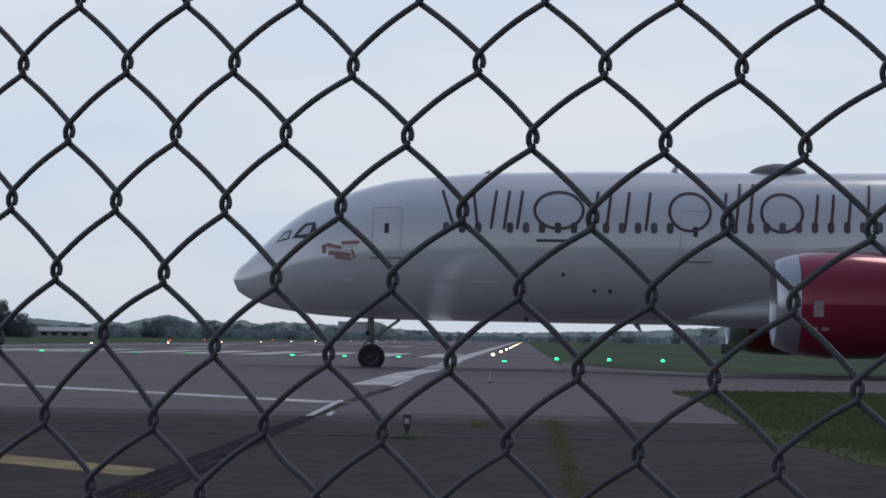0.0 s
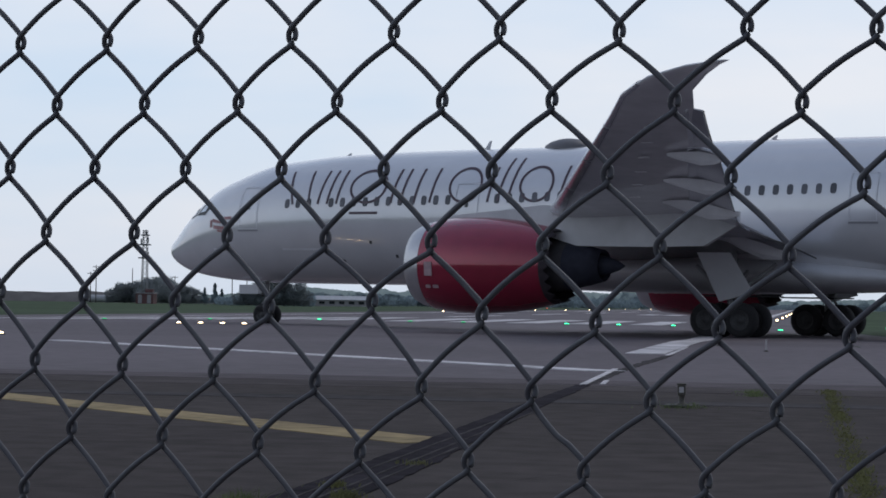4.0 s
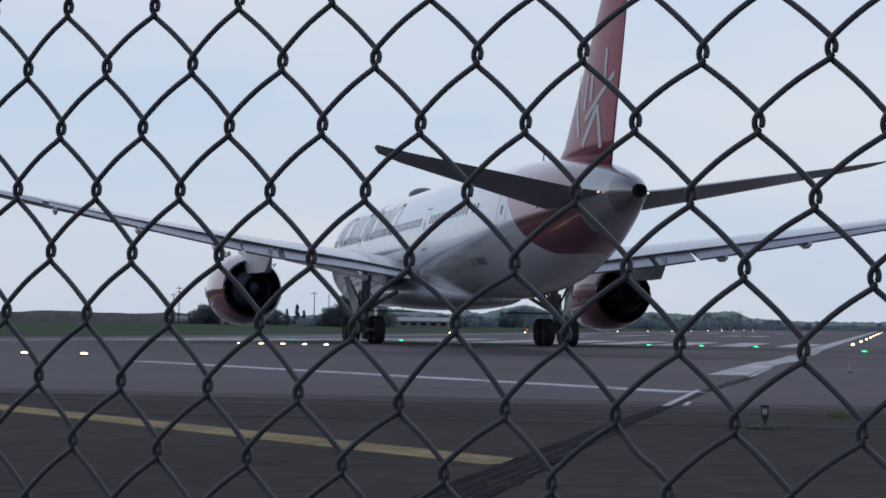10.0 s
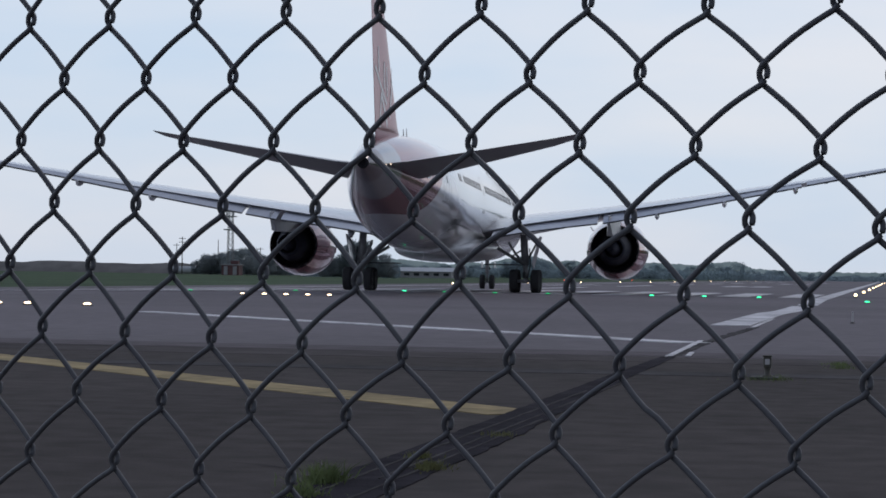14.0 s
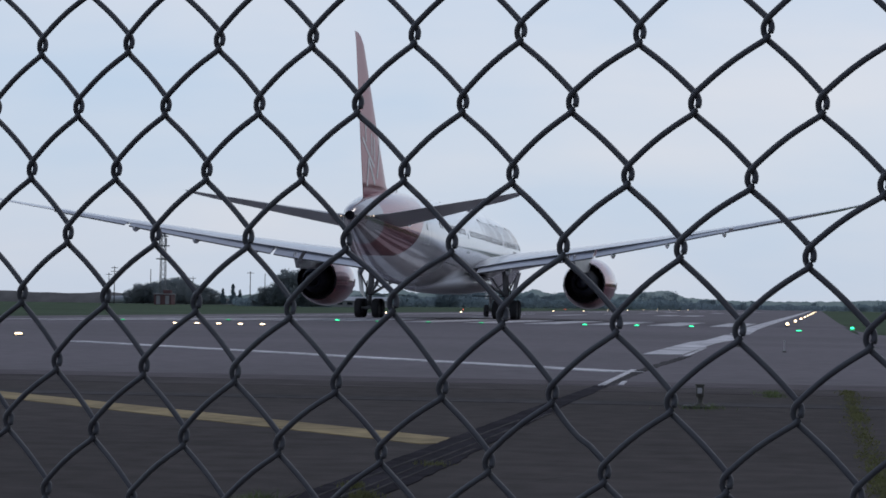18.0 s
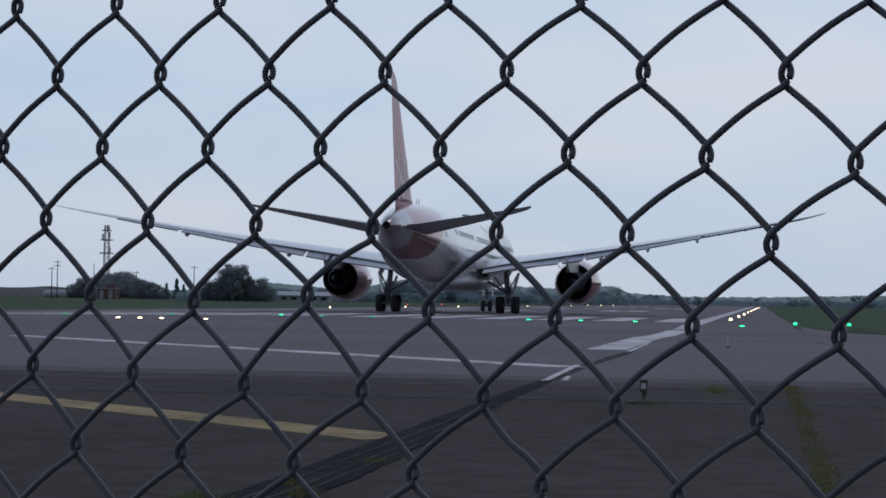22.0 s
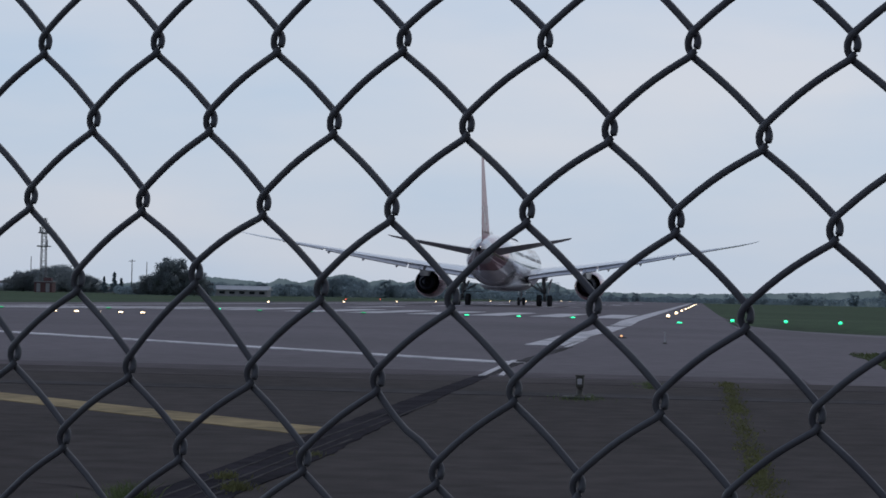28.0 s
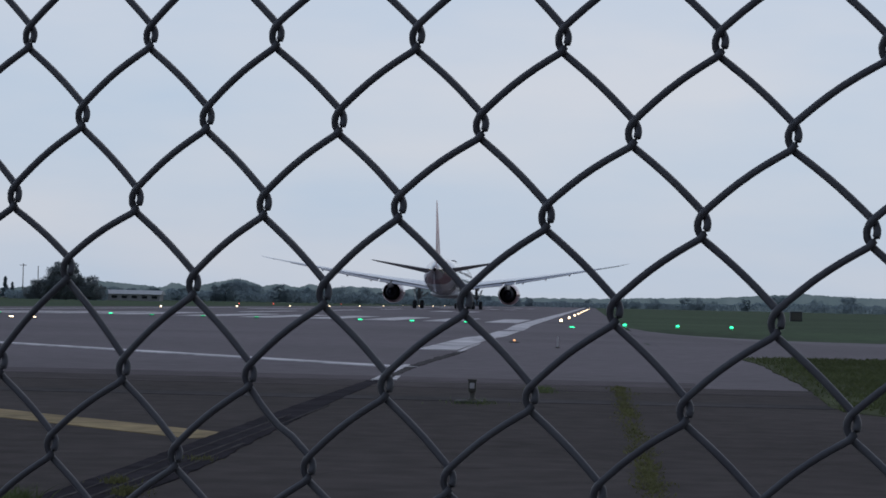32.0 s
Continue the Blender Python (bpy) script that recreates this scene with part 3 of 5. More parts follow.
def verge_edge(y):
    """Where the grass begins beside the asphalt."""
    return float(np.interp(y, [18, 22, 24.4, 25.5, 29.3, 36, 45, 51.5], [3.3, 3.1, 3.05, 2.70, 2.80, 3.05, 3.27, 3.2])) + 0.07 * noise.noise((y * 0.5, 1.7, 0)) + 0.04 * noise.noise((y * 2.1, 3.1, 0))


def verge_top(x):
    return 51.4 + 0.3 * (x - 3.2) + 0.15 * noise.noise((x * 0.5, 9.1, 0))


turf_v, turf_f = [], []
COLS = (0, 0.15, 0.4, 1.0, 2.5, 6.0, 17.0)
for k in range(241):
    for c in COLS:
        x = verge_edge(10 + 41.4 * k / 240) + c
        turf_v.append((x, 10 + (verge_top(x) - 10) * k / 240, 0.002))
for k in range(240):
    for c in range(len(COLS) - 1):
        o = k * len(COLS) + c
        turf_f.append((o, o + 1, o + 1 + len(COLS), o + len(COLS)))
thing("turf", "rough green grass verge beside the asphalt", "grass", kind="structure", me=mesh_of("turf", *skirted(turf_v, turf_f), M_TURF))
spots = []
while len(spots) < 64000:
    x, y = random.uniform(2.6, 15), random.uniform(14, 52)
    inside = x - verge_edge(y)
    if inside > -0.03 and y < verge_top(x) and random.random() < min(1.0, 0.12 + inside / 0.9) * (0.55 + 0.5 * noise.noise((x * 0.9, y * 0.4, 3.3))):
        spots.append((x, y, 0.0))
thing("grass", "uneven tufts of green grass", "grass", kind="stuff", me=mesh_of("grass", *blades(spots, 0.02, 0.075, 0.9, 0.014), M_BLADE))
spots = []
for k in range(4200):
    y = random.uniform(12.5, 31.5)
    if random.random() < 0.75 + noise.noise((y * 0.55, 4.4, 0)):
        spots.append((0.40 + random.gauss(0, 0.050 + 0.03 * noise.noise((y, 2.2, 0))), y, 0.0))
thing("weeds", "yellow-green weeds growing along a joint", "weeds", kind="stuff", me=mesh_of("weeds", *blades(spots, 0.006, 0.030, 1.2, 0.006), M_WEED))


def tuft(label, cx, cy, n, s, lo, hi, material):
    """A clump of blades whose middle stands highest."""
    inner = [(cx + random.gauss(0, s), cy + random.gauss(0, s * 2.0), 0.0) for k in range(n)]
    outer = [(cx + random.gauss(0, s * 1.7), cy + random.gauss(0, s * 3.0), 0.0) for k in range(n // 3)]
    thing("weed_tuft", label, "weeds", "weeds in the asphalt", kind="stuff", me=mesh_of("weed_tuft", *joined(blades(inner, lo, hi, 0.55, 0.0035), blades(outer, lo * 0.4, hi * 0.45, 0.9, 0.004)), material))


for cx, cy, n, s, lo, hi in ((-2.79, 11.75, 300, 0.045, 0.03, 0.12), (-2.72, 11.0, 160, 0.04, 0.02, 0.08), (-0.52, 28.8, 120, 0.07, 0.012, 0.06), (-0.57, 29.85, 130, 0.07, 0.012, 0.06), (-1.2, 25.2, 130, 0.12, 0.012, 0.06)):
    tuft("small fresh green weed tuft in the asphalt", cx, cy, n, s, lo, hi, M_TUFT)
for cx, cy, n, s, lo, hi in ((-2.63, 13.45, 110, 0.035, 0.015, 0.055), (-2.43, 12.7, 150, 0.04, 0.015, 0.06), (-2.50, 15.5, 60, 0.05, 0.01, 0.035), (0.5, 29.0, 40, 0.08, 0.01, 0.04)):
    tuft("small dry yellowish weed tuft by the tar joint", cx, cy, n, s, lo, hi, M_WEED)


# ---- trees ----
def tree(height, spread_, seed, palm=False, dark=False):
    rnd = random.Random(seed)
    t = thing("tree", "dark green leafy tree beyond the runway" if not palm else "thin feathery tree beyond the runway", "tree", "trees beyond the runway")
    lean = rnd.uniform(-0.05, 0.05)
    pieces = [tube([(0, 0, -0.2), (lean * height * 0.3, 0, height * 0.3), (lean * height, 0, height * 0.75)], [0.05 * height * 0.5, 0.02 * height, 0.008 * height], 7)]
    ends = []
    for k in range(0 if palm else 6):
        a = rnd.uniform(0, 6.28)
        z0 = height * rnd.uniform(0.25, 0.6)
        r = spread_ * rnd.uniform(0.5, 0.9)
        e = (math.cos(a) * r, math.sin(a) * r, z0 + height * rnd.uniform(0.1, 0.3))
        ends.append(e)
        pieces.append(tube([(lean * z0, 0, z0), ((e[0]) * 0.5, e[1] * 0.5, (z0 + e[2]) / 2 + 0.1), e], [0.011 * height, 0.008 * height, 0.004 * height], 5))
    part("trunk", mesh_of("trunk", *joined(*pieces), M_BARK), t)
    clumps = []
    for k in range(60 if palm else 40):
        a = rnd.uniform(0, 6.28)
        if palm:
            zz = rnd.uniform(0.12, 1.0)
            rr = spread_ * (1.05 - zz) * rnd.random()
            clumps.append((math.cos(a) * rr, math.sin(a) * rr, zz * height, spread_ * (0.12 + 0.25 * (1 - zz))))
            continue
        zz = rnd.uniform(0.08, 0.95)
        rr = spread_ * math.sqrt(max(0.05, 1 - ((zz - 0.5) / 0.55) ** 2)) * math.sqrt(rnd.random())
        clumps.append((math.cos(a) * rr, math.sin(a) * rr, zz * height, spread_ * rnd.uniform(0.16, 0.36)))
    verts, faces = [], []
    for cx, cy, cz, cr in clumps:
        for k in range(190):
            d = Vector((rnd.gauss(0, 1), rnd.gauss(0, 1), rnd.gauss(0, 0.8)))
            d = d.normalized() * cr * rnd.uniform(0.2, 1.12) ** 0.7
            p = Vector((cx, cy, cz)) + d
            if p.z < 0.03 * height:
                continue
            s = height * rnd.uniform(0.012, 0.032)
            u = Vector((rnd.gauss(0, 1), rnd.gauss(0, 1), rnd.gauss(0, 1))).normalized()
            v = u.cross(Vector((rnd.gauss(0, 1), rnd.gauss(0, 1), rnd.gauss(0, 1)))).normalized()
            o = len(verts)
            verts += [p - u * s, p + v * s * 0.6, p + u * s, p - v * s * 0.6]
            faces.append((o, o + 1, o + 2, o + 3))
    # dark picks the less blue of the two haze-paled leaf colours
    part("crown", mesh_of("crown", verts, faces, M_LEAF_NEAR if dark else M_LEAF), t)
    return t


protos = [tree(7.0, 4.2, 11), tree(6.0, 4.8, 12), tree(8.0, 3.8, 13), tree(5.0, 4.5, 14), tree(9.0, 2.3, 15, True), tree(7.0, 4.2, 16, dark=True), tree(8.0, 3.8, 17, dark=True)]
used = set()


def plant(kind, rel, dist, size):
    """rel: sideways slope seen from the camera; size: scale."""
    m = Matrix.Translation((rel * dist, dist, -0.35 if rel < -0.05 else -0.06)) @ Matrix.Rotation(random.uniform(0, 6.28), 4, "Z")
    s = size * random.uniform(0.9, 1.1)
    if kind in used:
        ob = copy_thing(protos[kind], m)
    else:
        used.add(kind)
        ob = protos[kind]
        ob.matrix_basis = m
    ob.scale = (s, s, s)


# slope at which the tops of the wood stand over the eye, along the horizon
SKY_X = (-0.262, -0.240, -0.2195, -0.2108, -0.200, -0.1824, -0.178, -0.1694, -0.1565, -0.150, -0.139, -0.1327, -0.124, -0.1197, -0.111, -0.103, -0.079, -0.072, -0.0623, -0.055, -0.032, 0.0, 0.024, 0.053, 0.078, 0.089, 0.101, 0.14, 0.30)
SKY_Z = (0.0010, 0.0030, 0.0053, 0.0061, 0.0056, 0.0038, 0.0062, 0.0043, 0.0073, 0.0084, 0.0054, 0.0066, 0.0050, 0.0069, 0.0047, 0.0062, 0.0052, 0.0061, 0.0068, 0.0040, 0.0028, 0.0030, 0.0039, 0.0046, 0.0064, 0.0072, 0.0062, 0.0055, 0.0050)


def skyline(rel):
    return float(np.interp(rel, SKY_X, SKY_Z))


TALL = (7.0, 6.0, 8.0, 5.0, 9.0, 7.0, 8.0)
rnd = random.Random(5)
# dome-shaped clump by the hut, thin trees, the tall tree, then the long tree lines
for k, rel in enumerate(np.linspace(-0.2955, -0.2575, 15)):
    e = 0.0080 * math.sqrt(max(0.1, 1 - ((rel + 0.2765) / 0.0225) ** 2))
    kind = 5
    d = 640 + rnd.uniform(-10, 10)
    plant(kind, rel, d, (e * d + 1.4) / TALL[kind])
plant(4, -0.2546, 600, 0.50)
plant(4, -0.2501, 610, 0.62)
plant(4, -0.2470, 605, 0.45)
for rel, e in ((-0.2390, 0.0028), (-0.2350, 0.0050), (-0.2310, 0.0078), (-0.2268, 0.0118), (-0.2238, 0.0132), (-0.2195, 0.0096), (-0.2150, 0.0070), (-0.2110, 0.0058), (-0.2290, 0.0060)):
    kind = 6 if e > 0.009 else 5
    plant(kind, rel, 560, (e * 560 + 1.4) / TALL[kind])
x = -0.206
while x < -0.030:
    d = 700 + 420 * (x + 0.206) / 0.18 + rnd.uniform(-25, 25)
    kind = int(rnd.random() * 4)
    e = skyline(x) * rnd.uniform(0.5, 0.86)
    plant(kind, x, d, (e * d + 1.3) / TALL[kind])
    x += 0.0042 * rnd.uniform(0.5, 1.5)
while x < 0.11:
    d = 1150 + rnd.uniform(-60, 60)
    kind = int(rnd.random() * 4)
    plant(kind, x, d, (skyline(x) * rnd.uniform(0.6, 0.95) * d + 1.2) / TALL[kind])
    x += 0.011 * rnd.uniform(0.4, 1.8)
for k, ob in enumerate(protos):
    if k not in used:
        for o in list(ob.children):
            bpy.data.objects.remove(o)
        bpy.data.objects.remove(ob)

# hazy wooded ridge in the far distance; its haze is put in as glowing colour
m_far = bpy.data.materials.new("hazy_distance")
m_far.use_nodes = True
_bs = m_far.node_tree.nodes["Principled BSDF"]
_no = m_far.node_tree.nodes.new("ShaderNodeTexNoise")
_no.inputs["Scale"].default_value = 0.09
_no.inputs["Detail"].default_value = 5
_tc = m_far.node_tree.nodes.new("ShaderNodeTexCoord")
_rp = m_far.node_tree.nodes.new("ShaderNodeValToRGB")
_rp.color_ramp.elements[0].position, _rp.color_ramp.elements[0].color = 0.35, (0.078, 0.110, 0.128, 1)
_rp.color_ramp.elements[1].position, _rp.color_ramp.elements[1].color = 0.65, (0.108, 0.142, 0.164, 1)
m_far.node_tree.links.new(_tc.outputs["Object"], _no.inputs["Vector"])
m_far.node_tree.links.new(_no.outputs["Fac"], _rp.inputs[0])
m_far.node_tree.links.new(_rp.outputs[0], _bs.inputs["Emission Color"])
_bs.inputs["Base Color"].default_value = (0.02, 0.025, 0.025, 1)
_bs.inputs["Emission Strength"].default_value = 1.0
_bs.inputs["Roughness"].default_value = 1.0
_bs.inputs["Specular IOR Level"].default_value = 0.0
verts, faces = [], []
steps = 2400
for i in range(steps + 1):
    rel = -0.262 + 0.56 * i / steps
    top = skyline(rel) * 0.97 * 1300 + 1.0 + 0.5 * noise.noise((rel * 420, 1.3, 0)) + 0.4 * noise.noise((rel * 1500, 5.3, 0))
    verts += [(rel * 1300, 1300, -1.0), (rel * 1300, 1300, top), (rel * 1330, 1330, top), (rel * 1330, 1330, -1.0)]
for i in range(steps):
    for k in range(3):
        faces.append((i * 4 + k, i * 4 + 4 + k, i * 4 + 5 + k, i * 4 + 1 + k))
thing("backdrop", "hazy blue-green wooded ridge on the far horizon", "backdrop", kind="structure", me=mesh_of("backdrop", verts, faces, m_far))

# undergrowth that closes the foot of the tree lines
verts, faces = [], []
rnd = random.Random(9)
for k in range(26000):
    rel = rnd.uniform(-0.250, 0.16)
    d = (575 if rel < -0.206 else 690 + 420 * (rel + 0.206) / 0.18 if rel < -0.03 else 1150) + rnd.uniform(-12, 12)
    top = (0.42 * skyline(rel) * d + 1.2) * (1 + 0.25 * noise.noise((rel * 300, 4.3, 0)))
    p = Vector((rel * d, d, -0.3 + top * rnd.random() ** 0.7))
    s = rnd.uniform(0.2, 0.6)
    u = Vector((rnd.gauss(0, 1), rnd.gauss(0, 1), rnd.gauss(0, 1))).normalized()
    v = u.cross(Vector((rnd.gauss(0, 1), rnd.gauss(0, 1), rnd.gauss(0, 1)))).normalized()
    o = len(verts)
    verts += [p - u * s, p + v * s * 0.7, p + u * s, p - v * s * 0.7]
    faces.append((o, o + 1, o + 2, o + 3))
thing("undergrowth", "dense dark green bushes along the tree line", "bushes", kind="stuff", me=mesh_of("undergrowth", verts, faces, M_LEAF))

# low bank along the far left
verts, faces = [], []
n = 60
for i in range(n + 1):
    rel = -0.42 + 0.20 * i / n
    h = 2.75 + 0.55 * noise.noise((i * 0.33, 0.5, 0)) if i < n - 14 else 2.2 * (n - i) / 14
    for y, z in ((700, -0.4), (706, h), (720, h), (728, -0.4)):
        verts.append((rel * y, y, z))
for i in range(n):
    for k in range(3):
        faces.append((i * 4 + k, (i + 1) * 4 + k, (i + 1) * 4 + k + 1, i * 4 + k + 1))
thing("far_bank", "low dry grassy bank at the far side of the airfield", "bank", kind="structure", me=mesh_of("far_bank", verts, faces, M_HILL, True))


# ---- buildings, mast and poles ----
def far_building(x, y, w, d, h):
    t = thing("building", "long low pale grey building with a metal roof", "building", at=Matrix.Translation((x, y, -0.35)))
    part("wall", from_bm("wall", box(w, d, h, 0, (0, 0, h / 2)), M_WALLW), t)
    verts = [(-w / 2 - 0.5, -d / 2 - 0.6, h), (w / 2 + 0.5, -d / 2 - 0.6, h), (w / 2 + 0.5, d / 2 + 0.6, h), (-w / 2 - 0.5, d / 2 + 0.6, h), (-w / 2 - 0.5, 0, h + 1.1), (w / 2 + 0.5, 0, h + 1.1)]
    part("roof", mesh_of("roof", verts, [(0, 1, 5, 4), (2, 3, 4, 5), (0, 4, 3), (1, 2, 5), (0, 3, 2, 1)], M_ROOFG), t, "pale metal roof")
    for k in range(6):
        part("window", from_bm("window", box(w * 0.09, 0.1, h * 0.4, 0, (-w / 2 + w * (k + 0.5) / 6, -d / 2 - 0.03, h * 0.55)), M_GLASS), t)
    return t


far_building(-0.1955 * 640, 640, 16.5, 6, 1.75)


def hut(x, y):
    t = thing("hut", "small dull red equipment hut with pale panels", "hut", at=Matrix.Translation((x, y, -0.35)))
    part("wall", from_bm("wall", box(4.6, 3.5, 2.6, 0.03, (0, 0, 1.3)), M_HUTR), t, "red wall")
    for k in (-1, 1):
        part("panel", from_bm("panel", box(1.0, 0.12, 2.2, 0.02, (k * 1.2, -1.78, 1.2)), M_WALLW), t, "white panel")
    part("roof", from_bm("roof", box(5.2, 4.1, 0.25, 0.04, (0, 0, 2.72)), M_WALLW), t, "white flat roof")
    part("tank", from_bm("tank", box(2.0, 1.6, 0.9, 0.1, (0.8, 0, 3.3)), M_HUTR), t)
    return t


hut(-0.2806 * 590, 590)

shed = thing("storage_tank", "long low pale grey rounded tank on the far grass", "tank", at=Matrix.Translation((-0.298 * 660, 660, -0.35)))
part("shell", mesh_of("shell", *lathe([(-7.4, 0.0), (-7.4, 0.75), (-7.0, 1.05), (6.6, 1.05), (7.2, 0.8), (7.4, 0.0)], 20, "x", (0, 0, 1.15)), M_ROOFG, True), shed)
for k in (-5, 0, 5):
    part("saddle", from_bm("saddle", box(0.5, 1.8, 0.5, 0.03, (k, 0, 0.25)), M_CONC), shed)


def mast(x, y, h):
    t = thing("lattice_mast", "tall steel lattice mast with antennas", "mast", at=Matrix.Translation((x, y, -0.35)))
    w0, w1 = 0.75, 0.5
    for sx, sy in ((-1, -1), (1, -1), (1, 1), (-1, 1)):
        part("leg", mesh_of("leg", *tube([(sx * w0, sy * w0, 0), (sx * w1, sy * w1, h)], 0.09, 6), M_STEEL), t)
    n = 14
    pieces = []
    for i in range(n):
        z0, z1 = h * i / n, h * (i + 1) / n
        a = w0 + (w1 - w0) * i / n
        for (p, q) in (((-1, -1), (1, -1)), ((1, -1), (1, 1)), ((1, 1), (-1, 1)), ((-1, 1), (-1, -1))):
            pieces.append(tube([(p[0] * a, p[1] * a, z0), (q[0] * a, q[1] * a, z1)], 0.05, 5))
            pieces.append(tube([(p[0] * a, p[1] * a, z0), (q[0] * a, q[1] * a, z0)], 0.05, 5))
    part("bracing", mesh_of("bracing", *joined(*pieces), M_STEEL), t)
    for z, s in ((h * 0.62, 1.5), (h * 0.8, 1.3), (h * 0.93, 1.0)):
        part("platform", from_bm("platform", box(2 * s, 2 * s, 0.3, 0.02, (0, 0, z)), M_STEEL), t)
    for z, dx in ((h * 0.66, 1.0), (h * 0.84, -0.9), (h * 0.86, 0.9), (h * 0.96, 0.3)):
        part("antenna", from_bm("antenna", box(0.35, 0.3, 1.6, 0.03, (dx, -0.6, z)), M_STEEL), t)
    return t


mast(-0.2815 * 600, 600, 19.2)


def pole(x, y, h, arms):
    t = thing("utility_pole", "thin utility pole with cross-arms", "pole", "utility poles", at=Matrix.Translation((x, y, -0.35)))
    part("post", mesh_of("post", *tube([(0, 0, 0), (0, 0, h)], [0.16, 0.1], 8), M_BARK), t)
    for k in range(arms):
        part("cross_arm", from_bm("cross_arm", box(1.9, 0.14, 0.16, 0.01, (0, -0.1, h - 0.5 - 1.0 * k)), M_BARK), t)
    return t


for rel, d, h, a in ((-0.3033, 620, 10.2, 2), (-0.3058, 640, 8.6, 1), (-0.2425, 640, 9.5, 1), (-0.236, 650, 9, 0), (-0.287, 660, 10, 0), (-0.268, 660, 8, 1)):
    pole(rel * d, d, h, a)
t = thing("cabinet", "small dark roadside equipment cabinet on the grass", "cabinet", at=Matrix.Translation((20.3, 238, -0.06)))
part("body", from_bm("body", box(1.2, 0.8, 1.0, 0.04, (0, 0, 0.5)), M_BAR), t)
part("door", from_bm("door", box(0.9, 0.04, 0.7, 0.01, (0, -0.42, 0.5)), M_BODY), t)


# ---- the airliner: x ahead, y to its left, origin on the ground between the main legs ----
NOSE_X, TAIL_X = 31.4, -31.1
_sx = [31.4, 31.25, 30.9, 30.4, 29.4, 28.4, 26.9, 25.4, 23.4, 21.4, 19.4, 10, 0, -10, -14, -18, -22, -26, -29, -30.6, -31.1]
_top = [3.55, 3.86, 4.17, 4.70, 5.62, 6.34, 6.95, 7.40, 7.66, 7.82, 7.89, 7.96, 7.94, 7.83, 7.78, 7.71, 7.60, 7.34, 6.92, 6.55, 6.30]
_bot = [3.50, 3.12, 2.83, 2.58, 2.33, 2.18, 2.06, 2.00, 1.98, 1.97, 1.96, 1.94, 1.91, 1.89, 1.93, 2.25, 3.00, 4.06, 5.05, 5.62, 5.85]
_half = [0.01, 0.42, 0.74, 1.04, 1.50, 1.88, 2.30, 2.56, 2.77, 2.86, 2.885, 2.885, 2.885, 2.885, 2.87, 2.68, 2.20, 1.48, 0.86, 0.46, 0.24]


def rise(x):
    """The cabin stands a little higher towards the rear, on its taller main legs."""
    d = max(0.0, min(0.33, (12 - x) * 0.012))
    return d * max(0.0, min(1.0, (x + 31) / 11.0))


_top = [z + rise(x) for x, z in zip(_sx, _top)]
_bot = [z + rise(x) for x, z in zip(_sx, _bot)]
f_top, f_bot, f_half = smoothed(_sx, _top), smoothed(_sx, _bot), smoothed(_sx, _half)


def skin(x, z, off=0.0):
    """Half-width of the fuselage at station x and height z, and its outward slope."""
    t, b, h = f_top(x), f_bot(x), f_half(x)
    c, r = (t + b) / 2, (t - b) / 2
    s = max(-0.995, min(0.995, (z - c) / r))
    a = math.asin(s)
    return h * math.cos(a) + off * math.cos(a), a


def on_skin(x, z, side, off=0.012):
    w, a = skin(x, z, off)
    return Vector((x, side * w, z + off * math.sin(a)))


def skin_strip(pts, width, side, off=0.012):
    """A strip of paint that follows the fuselage along points (x, z)."""
    fine = []
    for (x0, z0), (x1, z1) in zip(pts, pts[1:]):
        n = max(1, int(math.hypot(x1 - x0, z1 - z0) / 0.2))
        fine += [(x0 + (x1 - x0) * i / n, z0 + (z1 - z0) * i / n) for i in range(n)]
    fine.append(pts[-1])
    verts, faces = [], []
    for i, (x, z) in enumerate(fine):
        xa, za = fine[max(i - 1, 0)]
        xb, zb = fine[min(i + 1, len(fine) - 1)]
        dx, dz = xb - xa, zb - za
        l = math.hypot(dx, dz) or 1
        nx, nz = -dz / l * width / 2, dx / l * width / 2
        verts += [on_skin(x - nx, z - nz, side, off), on_skin(x + nx, z + nz, side, off)]
    for i in range(len(fine) - 1):
        faces.append((2 * i, 2 * i + 1, 2 * i + 3, 2 * i + 2))
    return verts, faces


def skin_oval(cx, cz, rx, rz, side, off=0.03, n=16):
    vs = [on_skin(cx, cz, side, off)] + [on_skin(cx + rx * math.cos(2 * math.pi * k / n), cz + rz * math.sin(2 * math.pi * k / n), side, off) for k in range(n)]
    return vs, [(0, 1 + k, 1 + (k + 1) % n) for k in range(n)]


def ring_pts(cx, cz, rx, rz, a0=0, a1=360, n=28):
    return [(cx + rx * math.cos(radians(a0 + (a1 - a0) * i / n)), cz + rz * math.sin(radians(a0 + (a1 - a0) * i / n))) for i in range(n + 1)]


